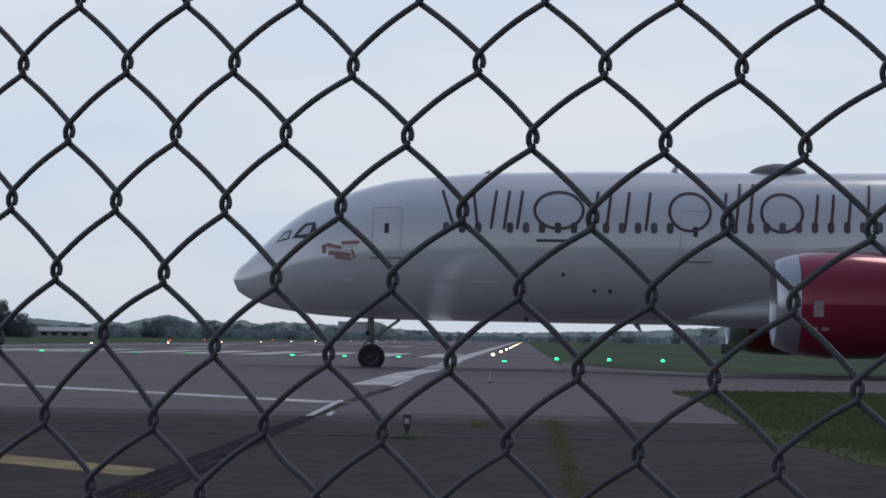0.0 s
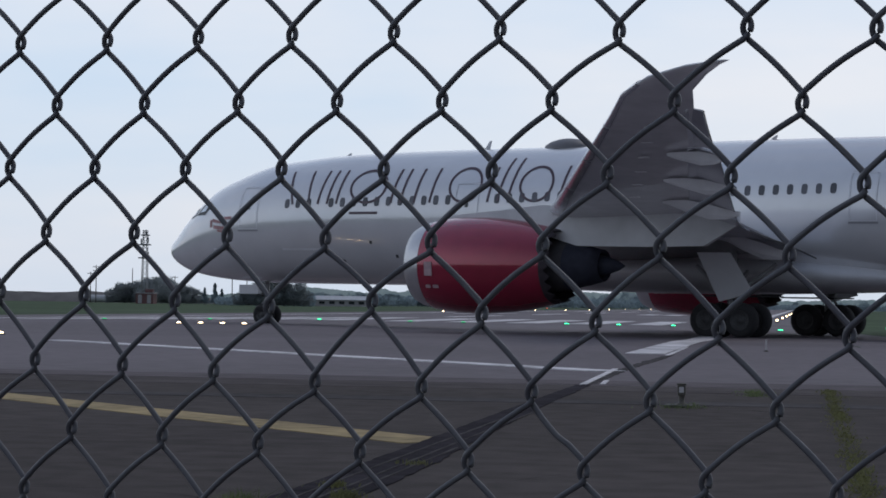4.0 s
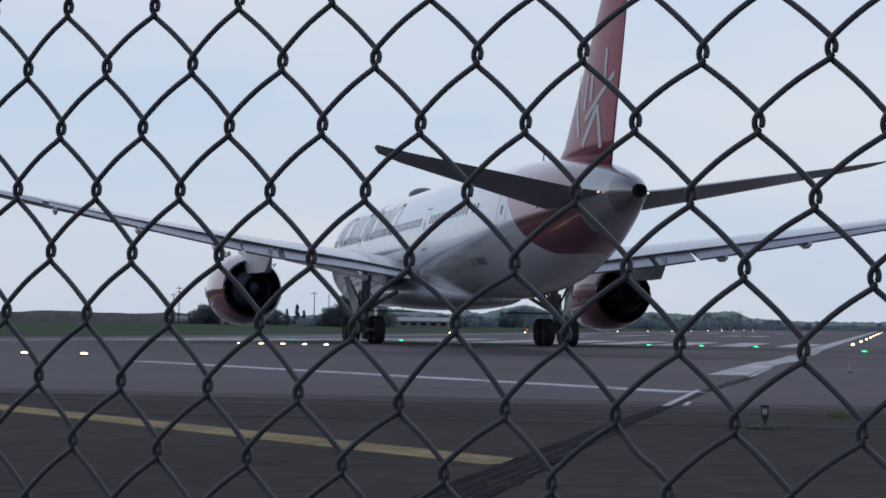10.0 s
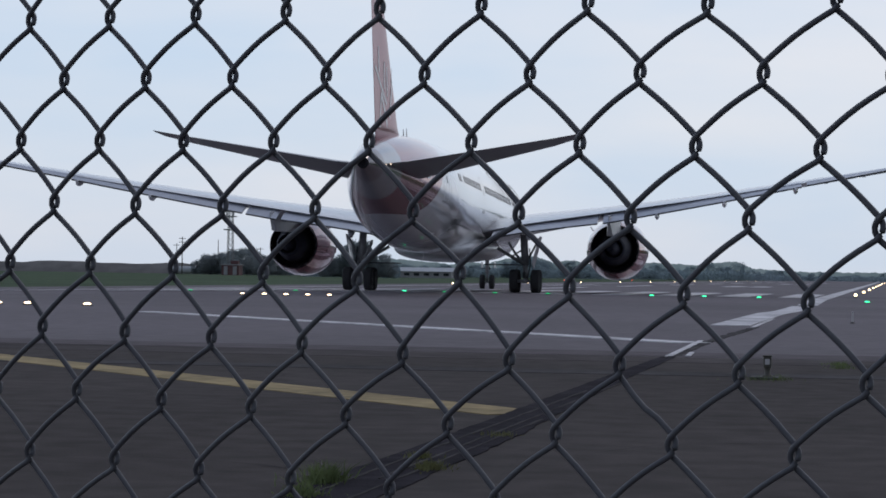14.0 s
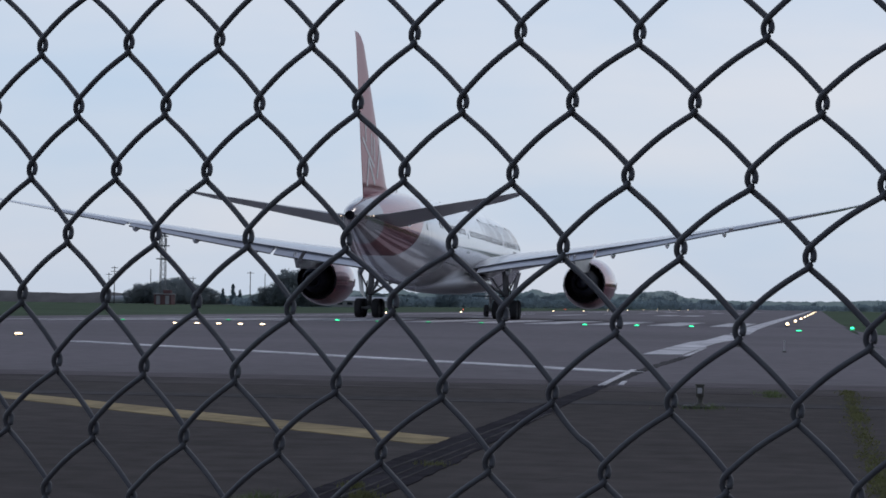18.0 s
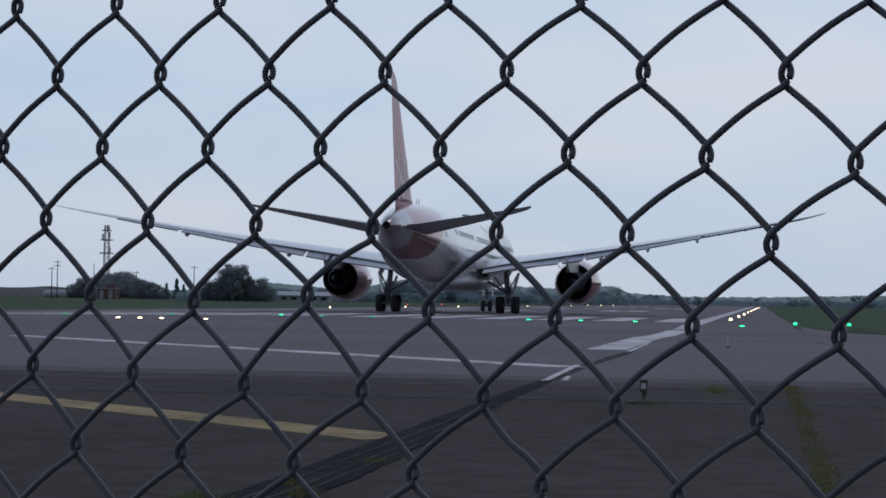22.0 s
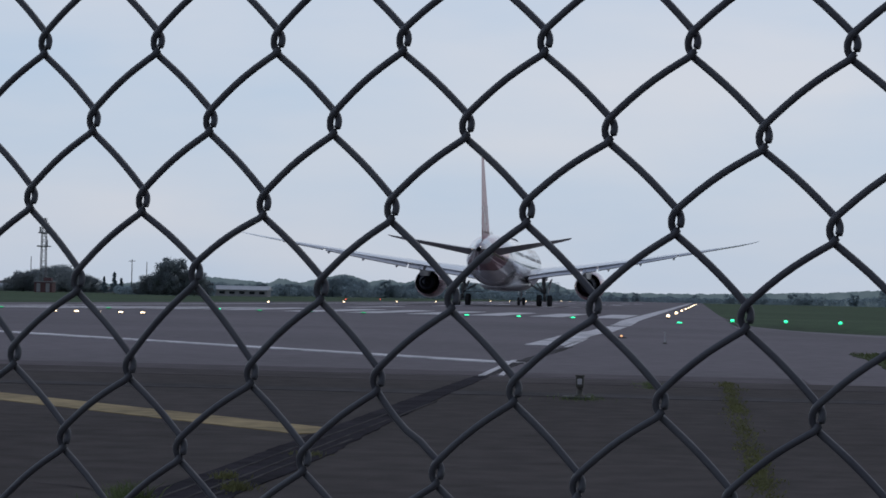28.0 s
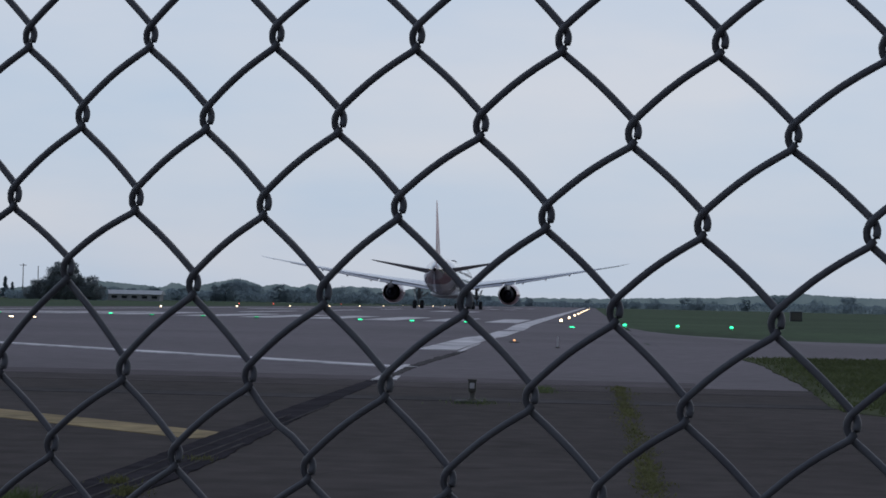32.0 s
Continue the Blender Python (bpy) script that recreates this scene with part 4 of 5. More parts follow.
def fuselage_paint():
    """White gloss with a red field that sweeps down towards the tail."""
    m = mat("fuselage_paint", (0.73, 0.73, 0.755), 0.22, var=0.05, scale=0.9, big=0.15, coat=1.0, coat_rough=0.10, spec=0.8)
    nt = m.node_tree
    bs = nt.nodes["Principled BSDF"]
    bs.inputs["Coat IOR"].default_value = 2.0
    base = bs.inputs["Base Color"].links[0].from_socket
    tc = nt.nodes.new("ShaderNodeTexCoord")
    sp = nt.nodes.new("ShaderNodeSeparateXYZ")
    nt.links.new(tc.outputs["Object"], sp.inputs[0])

    def op(kind, a, b):
        n = nt.nodes.new("ShaderNodeMath")
        n.operation = kind
        for i, v in enumerate((a, b)):
            if isinstance(v, (int, float)):
                n.inputs[i].default_value = v
            else:
                nt.links.new(v, n.inputs[i])
        return n.outputs[0]
    sweep = nt.nodes.new("ShaderNodeMapRange")
    sweep.interpolation_type = "SMOOTHSTEP"
    sweep.inputs["From Min"].default_value, sweep.inputs["From Max"].default_value = -16.7, -23.7
    sweep.inputs["To Min"].default_value, sweep.inputs["To Max"].default_value = 8.0, 3.9
    nt.links.new(sp.outputs["X"], sweep.inputs["Value"])
    edge = sweep.outputs[0]
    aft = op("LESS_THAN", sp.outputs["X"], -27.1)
    red = op("MULTIPLY", op("GREATER_THAN", sp.outputs["Z"], edge), op("SUBTRACT", 1.0, aft))
    nt.links.new(op("ADD", 0.15, op("ADD", op("MULTIPLY", red, 0.5), op("MULTIPLY", aft, 0.3))), bs.inputs["Metallic"])
    mix = nt.nodes.new("ShaderNodeMixRGB")
    mix.inputs[2].default_value = (0.23, 0.010, 0.030, 1)
    nt.links.new(red, mix.inputs[0])
    nt.links.new(base, mix.inputs[1])
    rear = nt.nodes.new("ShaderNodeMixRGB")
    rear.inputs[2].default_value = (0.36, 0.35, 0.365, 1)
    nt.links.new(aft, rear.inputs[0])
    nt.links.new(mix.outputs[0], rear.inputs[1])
    tip = nt.nodes.new("ShaderNodeMixRGB")
    tip.inputs[2].default_value = (0.19, 0.145, 0.15, 1)
    nt.links.new(op("LESS_THAN", sp.outputs["X"], -29.5), tip.inputs[0])
    nt.links.new(rear.outputs[0], tip.inputs[1])
    nt.links.new(tip.outputs[0], bs.inputs["Base Color"])
    return m


def aerofoil(le, te, y, z, thick, up=0.0):
    """Ring of a wing section: chord from le to te (x), at spanwise y, height z."""
    c = le - te
    pts = []
    n = 11
    for side in (1, -1):
        rng = range(n) if side == 1 else range(n - 2, 0, -1)
        for i in rng:
            t = (1 - math.cos(math.pi * i / (n - 1))) / 2
            h = 5 * thick * (0.2969 * math.sqrt(t) - 0.126 * t - 0.3516 * t**2 + 0.2843 * t**3 - 0.1036 * t**4) * c
            camber = 0.015 * c * 4 * t * (1 - t)
            pts.append((le - t * c, y, z + camber + side * h * (1.0 if side == 1 else 0.8)))
    return pts


def surface(stations, side, vertical=False, trim=0.0):
    rings = []
    for le, te, s, z, th in stations:
        r = aerofoil(le, te, 0, 0, th)
        if vertical:
            rings.append([(x, h, z) for x, _, h in r])
        else:
            rings.append([(x, side * s, z + h - trim * (x - te)) for x, _, h in r])
    return loft(rings)


WING = [(11.0, -1.5, 1.8, 3.36, 0.13), (8.9, -1.5, 5.0, 3.98, 0.125), (5.5, -1.7, 9.8, 4.70, 0.115), (1.85, -3.75, 15, 5.45, 0.105), (-1.65, -5.9, 20, 6.23, 0.10), (-5.15, -8.0, 25, 7.03, 0.095),
        (-6.85, -9.15, 27.5, 7.46, 0.09), (-8.4, -10.3, 29.0, 7.74, 0.085), (-9.9, -11.05, 29.75, 7.92, 0.08), (-11.1, -11.5, 30.06, 8.0, 0.08)]
f_wz = smoothed([s[2] for s in WING], [s[3] for s in WING])
f_te = smoothed([s[2] for s in WING], [s[1] for s in WING])
f_le = smoothed([s[2] for s in WING], [s[0] for s in WING])


def airliner():
    a = thing("airliner", "white twin-engined airliner with red engines and red tail, taxiing", "airliner")
    m_fus = fuselage_paint()
    # fuselage shell
    xs = [31.4, 31.38, 31.33, 31.2, 31.0] + [30.8 - 0.3 * i for i in range(38)] + [19.2 - 1.2 * i for i in range(27)] + [-13.2 - 0.6 * i for i in range(29)] + [-30.5, -30.8, -31.0, -31.1]
    rings = []
    n = 48
    for x in xs:
        t, b, h = f_top(x), f_bot(x), f_half(x)
        c, r = (t + b) / 2, (t - b) / 2
        rings.append([(x, h * math.cos(2 * math.pi * k / n), c + r * math.sin(2 * math.pi * k / n)) for k in range(n)])
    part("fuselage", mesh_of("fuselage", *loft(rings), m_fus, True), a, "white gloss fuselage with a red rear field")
    # belly fairing
    rings = []
    for i in range(25):
        s = i / 24
        x = 14.5 - 22.5 * s
        k = math.sin(math.pi * min(1, max(0, s))) ** 0.55
        w, lo, hi = 0.4 + 2.62 * k, 2.12 - 0.40 * k, 2.4 + 1.0 * k
        rings.append([(x, w * math.copysign(abs(math.cos(q)) ** 0.8, math.cos(q)), (lo + hi) / 2 + (hi - lo) / 2 * math.sin(q)) for q in [2 * math.pi * j / 32 for j in range(32)]])
    part("belly_fairing", mesh_of("belly_fairing", *loft(rings), M_WHITE, True), a, "pale grey belly fairing")
    # tail cone outlet
    part("tail_outlet", mesh_of("tail_outlet", *lathe([(-31.05, 0.0), (-31.05, 0.27), (-31.3, 0.25), (-31.3, 0.17), (-31.15, 0.15), (-31.15, 0)], 18, "x", (0, 0, 6.08)), M_DARKMETAL, True), a)
    # cabin windows
    verts = []
    for dy in (0.0, 0.02):
        for k in range(12):
            w = 2 * math.pi * k / 12
            verts.append((0.132 * math.copysign(abs(math.cos(w)) ** 0.6, math.cos(w)), dy, 0.215 * math.copysign(abs(math.sin(w)) ** 0.6, math.sin(w))))
    faces = [tuple(range(12)), tuple(range(23, 11, -1))] + [(k, (k + 1) % 12, 12 + (k + 1) % 12, 12 + k) for k in range(12)]
    me_win = mesh_of("cabin_window", verts, faces, M_PANE)
    doors = [25.2, 13.4, -4.6, -19.4]
    for side in (1, -1):
        x = 22.9
        while x > -15.8:
            if all(abs(x - d) > 0.95 for d in doors) and not (20.9 < x < 21.6) and not (-14.6 < x < -13.9):
                zw = 5.53 + 1.25 * rise(x) + 0.010 * max(0, min(14, 23 - x))
                w, sl = skin(x, zw)
                m = Matrix.Translation((x, side * (w - 0.012), zw)) @ Matrix.Rotation(side * sl, 4, "X") @ (Matrix.Rotation(math.pi, 4, "Z") if side < 0 else Matrix.Identity(4))
                part("cabin_window", me_win, a, at=m)
            x -= 0.61
        # doors: outline, small pane, sill plate
        for d in doors:
            q = rise(d)
            o = [(d - 0.56, 4.42 + q), (d - 0.56, 6.30 + q), (d + 0.56, 6.30 + q), (d + 0.56, 4.42 + q), (d - 0.56, 4.42 + q)]
            dr = part("door", mesh_of("door", *joined(*[skin_strip([o[i], o[i + 1]], 0.032, side) for i in range(4)]), M_SEAM), a, "door outline")
            part("door_window", mesh_of("door_window", *skin_strip([(d, 5.3 + q), (d, 5.68 + q)], 0.17, side, 0.016), M_GLASS), dr)
            part("sill_plate", mesh_of("sill_plate", *skin_strip([(d - 0.62, 4.34 + q), (d + 0.62, 4.34 + q)], 0.07, side, 0.014), M_TAILG), dr)
        # cockpit glazing: dark surround with a side pane, and the windscreen ahead of it
        def patch(pts, off):
            k = len(pts)
            vs = [on_skin(x, z, side, off) for x, z in pts]
            vs.append(on_skin(sum(q[0] for q in pts) / k, sum(q[1] for q in pts) / k, side, off))
            return vs, [(i, (i + 1) % k, k) for i in range(k)]
        rim = part("cockpit_window", mesh_of("cockpit_window", *patch([(28.95, 5.08), (28.70, 5.44), (28.42, 5.68), (28.04, 5.72), (27.97, 5.40), (28.23, 5.08)], 0.018), M_BAR), a, "dark cockpit window surround")
        part("pane", mesh_of("pane", *patch([(28.72, 5.20), (28.38, 5.56), (28.14, 5.58), (28.24, 5.26)], 0.028), M_SHINE), rim, "bright reflecting pane")
        rim = part("cockpit_window", mesh_of("cockpit_window", *patch([(29.62, 4.92), (29.30, 5.34), (28.98, 5.42), (29.08, 5.06)], 0.018), M_BAR), a, "dark windscreen surround")
        part("pane", mesh_of("pane", *patch([(29.54, 4.97), (29.28, 5.28), (29.04, 5.34), (29.12, 5.10)], 0.028), M_SHINE), rim, "bright reflecting pane")
        # name on the side, as plain strokes and rings
        zb, zt, zh = 5.50, 7.02, 7.42
        bars = [((23.2, zt), (22.5, zb)), ((22.0, zt), (21.6, zb)), ((21.1, zb), (21.1, zt)), ((20.6, zb), (20.6, zt)), ((20.1, zb), (20.1, zt)), ((17.2, zb), (17.2, zt)), ((16.7, zb), (16.7, zt)), ((16.0, zb), (16.0, zt)), ((15.2, zb), (15.2, zt)),
                ((12.3, zb), (12.3, zt)), ((11.8, zb), (11.8, zh)), ((11.3, zb), (11.3, zh)), ((8.8, zb), (8.8, zt)), ((8.2, zb), (8.2, zt)), ((7.55, zb), (7.55, zt)), ((6.86, zb), (6.86, zh)), ((6.05, zb), (6.05, zt)), ((19.3, 5.08), (17.8, 5.08))]
        rings_ = [ring_pts(18.6, 6.26, 0.93, 0.72), ring_pts(13.6, 6.26, 0.78, 0.74), ring_pts(10.1, 6.26, 0.78, 0.74), ring_pts(4.4, 6.36, 0.86, 0.78)]
        for q in [[(x - 0.13 * (z - 6.2), z) for x, z in v] for v in bars] + rings_:
            part("name_stroke", mesh_of("name_stroke", *skin_strip(q, 0.115, side), M_PURPLE), a, "dark plum painted stroke")
        # emblem by the nose
        for pts, w, mm in ((((27.66, 4.84), (27.62, 4.5)), 0.10, M_EMBLEM), (((27.55, 4.84), (26.95, 4.70)), 0.09, M_EMBLEM), (((27.5, 4.68), (26.7, 4.60)), 0.07, M_WHITE), (((26.95, 4.90), (26.25, 4.94)), 0.08, M_EMBLEM), (((26.9, 4.77), (26.35, 4.79)), 0.06, M_WHITE), (((27.45, 4.52), (26.6, 4.44)), 0.10, M_EMBLEM), (((27.2, 4.36), (26.55, 4.27)), 0.06, M_EMBLEM), (((26.55, 4.66), (26.42, 4.34)), 0.07, M_EMBLEM)):
            part("emblem_patch", mesh_of("emblem_patch", *skin_strip(list(pts), w * 1.6, side, 0.014), mm), a, "muted red and white painted emblem patch")
        for x0, w in ((-14.0, 0.30), (-14.42, 0.16), (-14.8, 0.3), (-15.22, 0.36), (-15.64, 0.3), (-16.04, 0.28)):
            part("registration_bar", mesh_of("registration_bar", *skin_strip([(x0, 3.62), (x0, 3.93 if w > 0.2 else 3.67)], w * 0.66, side), M_BAR), a, "dark grey plain bar")
        for x0, w in ((27.57, 1.1), (23.3, 2.5)):
            part("small_marking", mesh_of("small_marking", *skin_strip([(x0, 3.5), (x0 - w, 3.5)], 0.10, side), M_SEAM), a, "faint grey bar")
        for x0, z0 in ((20.1, 2.98), (18.4, 3.8), (17.2, 3.2), (16.6, 3.2), (19.8, 2.1)):
            part("service_port", mesh_of("service_port", *skin_strip([(x0, z0 - 0.07), (x0, z0 + 0.07)], 0.14, side), M_BAR), a, "small dark service port")
        for q in ([(4.0, 4.2), (1.6, 4.2), (1.6, 2.9)], [(-17.6, 3.1), (-18.6, 3.15)]):
            part("panel_seam", mesh_of("panel_seam", *skin_strip(q, 0.035, side), M_SEAM), a, "faint grey panel seam")
    # roof dome and aerials
    rings = []
    for i in range(13):
        s = i / 12
        k = math.sin(math.pi * s) ** 0.6
        rings.append([(11.2 - 2.4 * s, (0.06 + 0.75 * k) * math.cos(q), 7.88 + (0.05 + 0.42 * k) * math.sin(q)) for q in [math.pi * j / 14 for j in range(15)]])
    part("roof_dome", mesh_of("roof_dome", *loft(rings, closed=False, cap0=False, cap1=False), M_DOME, True), a, "dark grey antenna dome")
    for x, h in ((21.5, 0.15), (14.1, 0.4), (0.5, 0.2), (-16.4, 0.5), (-17.6, 0.42), (-9.0, -0.35), (15.5, -0.3)):
        z = f_top(x) - 0.03 if h > 0 else f_bot(x) + 0.03
        v = [(x + 0.14, -0.02, z), (x + 0.14, 0.02, z), (x - 0.14, 0.02, z), (x - 0.14, -0.02, z), (x - 0.14, -0.01, z + h), (x - 0.14, 0.01, z + h), (x - 0.24, 0.01, z + h), (x - 0.24, -0.01, z + h)]
        part("blade_aerial", mesh_of("blade_aerial", v, [(0, 1, 5, 4), (1, 2, 6, 5), (2, 3, 7, 6), (3, 0, 4, 7), (4, 5, 6, 7), (3, 2, 1, 0)], M_GREYP), a)
    part("beacon", mesh_of("beacon", *lathe([(f_bot(-6.0) + 0.03, 0.1), (f_bot(-6.0) - 0.06, 0.09), (f_bot(-6.0) - 0.12, 0.05), (f_bot(-6.0) - 0.13, 0.0)], 14, "z", (-6.0, 0, 0)), M_HUTR, True), a, "small red belly beacon")
    # fin
    fin = [(-18.4, -27.35, 0, 7.2, 0.09), (-20.5, -27.65, 0, 8.3, 0.09), (-23.6, -28.7, 0, 11.6, 0.085), (-26.5, -29.65, 0, 14.8, 0.08), (-27.8, -30.1, 0, 16.2, 0.075), (-28.7, -30.4, 0, 16.65, 0.06), (-29.5, -30.5, 0, 16.8, 0.03)]
    f = part("fin", mesh_of("fin", *surface(fin, 1, True), M_FIN, True), a, "tall red tail fin")
    for side in (1, -1):
        for p0, p1, w in (((-23.0, 11.1), (-23.8, 8.6), 0.32), ((-24.5, 9.6), (-24.9, 11.0), 0.24), ((-25.3, 9.9), (-25.6, 11.2), 0.24), ((-26.9, 10.6), (-27.2, 11.8), 0.24), ((-24.3, 8.2), (-26.0, 9.6), 0.28), ((-26.1, 9.7), (-26.3, 8.0), 0.28), ((-24.6, 9.2), (-27.9, 10.8), 0.2)):
            d = Vector((p1[0] - p0[0], p1[1] - p0[1])).normalized()
            nx, nz = -d.y * w / 2, d.x * w / 2
            vs, fs = [], []
            for q in range(9):
                px, pz = p0[0] + (p1[0] - p0[0]) * q / 8, p0[1] + (p1[1] - p0[1]) * q / 8
                for e in (-1, 0, 1):
                    x, z = px + e * nx, pz + e * nz
                    le, te, th = (float(np.interp(z, [s[3] for s in fin], [s[r] for s in fin])) for r in (0, 1, 4))
                    tt = max(0.02, min(0.98, (le - x) / (le - te)))
                    hh = 5 * th * (0.2969 * math.sqrt(tt) - 0.126 * tt - 0.3516 * tt**2 + 0.2843 * tt**3 - 0.1036 * tt**4) * (le - te)
                    bow = 0.06 * (le - te) * tt * (1 - tt)
                    vs.append((x, bow + hh + 0.012 if side > 0 else bow - 0.8 * hh - 0.012, z))
                if q:
                    fs += [(3 * q - 3 + r, 3 * q - 2 + r, 3 * q + 1 + r, 3 * q + r) for r in (0, 1)]
            part("fin_emblem_stroke", mesh_of("fin_emblem_stroke", vs, fs, M_FINW, True), f, "white painted stroke")
    # tailplane and wings
    for side in (1, -1):
        tp = [(-22.9, -28.8, 0.5, 6.12, 0.13), (-23.9, -28.95, 1.8, 6.25, 0.125), (-28.5, -30.6, 8.6, 7.28, 0.085), (-29.6, -31.0, 9.6, 7.44, 0.06), (-30.5, -31.1, 9.88, 7.49, 0.04)]
        part("tailplane", mesh_of("tailplane", *surface(tp, side, trim=0.10), M_TAILG, True), a, "grey swept tailplane")
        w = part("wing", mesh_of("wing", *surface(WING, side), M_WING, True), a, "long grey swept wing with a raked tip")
        # bright metal leading edge, in slat lengths
        for y0, y1 in ((3.2, 8.9), (10.7, 14.9), (15.0, 19.3), (19.4, 23.7), (23.8, 28.4)):
            rings = []
            for i in range(5):
                y = y0 + (y1 - y0) * i / 4
                le, te, z, th = (float(np.interp(y, [s[2] for s in WING], [s[q] for s in WING])) for q in (0, 1, 3, 4))
                ch = le - te
                ring = []
                for sd, tt in ((1, 0.11), (1, 0.06), (1, 0.025), (1, 0.006), (1, 0.0), (-1, 0.006), (-1, 0.02), (-1, 0.045), (-1, 0.07)):
                    hgt = 5 * th * (0.2969 * math.sqrt(tt) - 0.126 * tt - 0.3516 * tt**2 + 0.2843 * tt**3) * ch
                    ring.append((le + 0.03 - tt * ch, side * y, z + 0.06 * ch * tt * (1 - tt) + sd * (hgt * (1.0 if sd > 0 else 0.8) + 0.02)))
                rings.append(ring)
            part("slat", mesh_of("slat", *loft(rings, False, False, False), M_LEAD, True), w, "bright metal leading edge slat")
        # flap panels along the trailing edge, drooped for take-off: chord and drop at both ends
        for y0, y1, c0, c1, d0, d1, nm in ((3.1, 9.2, 2.5, 2.2, 0.58, 0.70, "inboard_flap"), (9.5, 11.2, 2.0, 1.9, 0.72, 0.68, "flaperon"), (11.4, 20.6, 1.9, 1.1, 0.66, 0.34, "outboard_flap"), (20.9, 25.4, 0.9, 0.6, 0.30, 0.18, "aileron")):
            rings, slot = [], []
            for i in range(5):
                y = y0 + (y1 - y0) * i / 4
                c = c0 + (c1 - c0) * i / 4
                d = d0 + (d1 - d0) * i / 4
                te, z = f_te(y), f_wz(y) + 0.10
                rings.append([(te + c * 0.50, side * y, z - 0.04), (te + c * 0.42, side * y, z), (te + c * 0.20, side * y, z - 0.13 * d), (te - c * 0.15, side * y, z - 0.50 * d), (te - c * 0.5, side * y, z - d + 0.05),
                              (te - c * 0.5, side * y, z - d), (te - c * 0.1, side * y, z - 0.66 * d), (te + c * 0.25, side * y, z - 0.42 * d), (te + c * 0.46, side * y, z - 0.22)])
                slot.append([(te + c * 0.57, side * y, z - 0.02), (te + c * 0.52, side * y, z + 0.028), (te + c * 0.45, side * y, z + 0.016), (te + c * 0.44, side * y, z - 0.06)])
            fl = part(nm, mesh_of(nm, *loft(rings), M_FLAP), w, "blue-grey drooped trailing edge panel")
            if nm == "inboard_flap":
                part("slot", mesh_of("slot", *loft(slot), M_BLACK), fl, "dark slot ahead of the panel")
            tip = [[(p[0] - 0.01, p[1], p[2] + 0.0) for p in (r[4], r[5])] + [(r[5][0] - 0.05, r[5][1], r[5][2] - 0.04), (r[4][0] - 0.05, r[4][1], r[4][2] - 0.03)] for r in rings]
            part("trailing_edge", mesh_of("trailing_edge", *loft(tip), M_BAR), fl, "dark trailing edge")
        # flap track fairings: narrow wedges whose tails hang below the panels
        for y, ln, dp in ((5.2, 4.2, 0.80), (12.6, 4.2, 0.62), (16.4, 3.6, 0.48), (20.3, 2.8, 0.34)):
            rings = []
            te, z = f_te(y), f_wz(y) + 0.10
            for u, wd, up, dn in ((0.45, 0.03, 0.22, 0.30), (0.36, 0.11, 0.20, 0.40), (0.20, 0.15, 0.20, 0.34 + 0.50 * dp), (0.0, 0.17, 0.55 * dp, 0.34 + 0.90 * dp), (-0.16, 0.13, 0.85 * dp, 0.28 + dp), (-0.28, 0.03, dp, 0.16 + dp)):
                x = te + ln * u
                rings.append([(x, side * y - wd, z - up), (x, side * y + wd, z - up), (x, side * y + wd * 0.8, z - 0.3 * up - 0.7 * dn), (x, side * y + wd * 0.25, z - dn), (x, side * y - wd * 0.25, z - dn), (x, side * y - wd * 0.8, z - 0.3 * up - 0.7 * dn)])
            part("flap_track_fairing", mesh_of("flap_track_fairing", *loft(rings), M_WING), w, "grey flap track fairing")
        # panel marks under the wing
        for y in (12, 14, 16, 18, 20, 22, 24):
            part("access_plate", from_bm("access_plate", box(0.35, 0.2, 0.02, 0.0, ((f_le(y) + f_te(y)) / 2, side * y, f_wz(y) - 0.036 * (f_le(y) - f_te(y)) - 0.03)), M_WHITE), w, "pale access plate")
        part("position_light", mesh_of("position_light", *lathe([(-0.04, 0.0), (-0.03, 0.035), (0.02, 0.035), (0.04, 0.0)], 10, "x", (-28.95, side * 0.98, 6.12)), G_TAIL, True), a, "small lit white position light")
        part("pivot_cover", mesh_of("pivot_cover", *skin_oval(-23.1, 5.9, 0.45, 0.2, side), M_WHITE), a, "white oval cover at the tailplane root")
        engine(a, side)
    main_gear(a, 1)
    main_gear(a, -1)
    nose_gear(a)
    return a


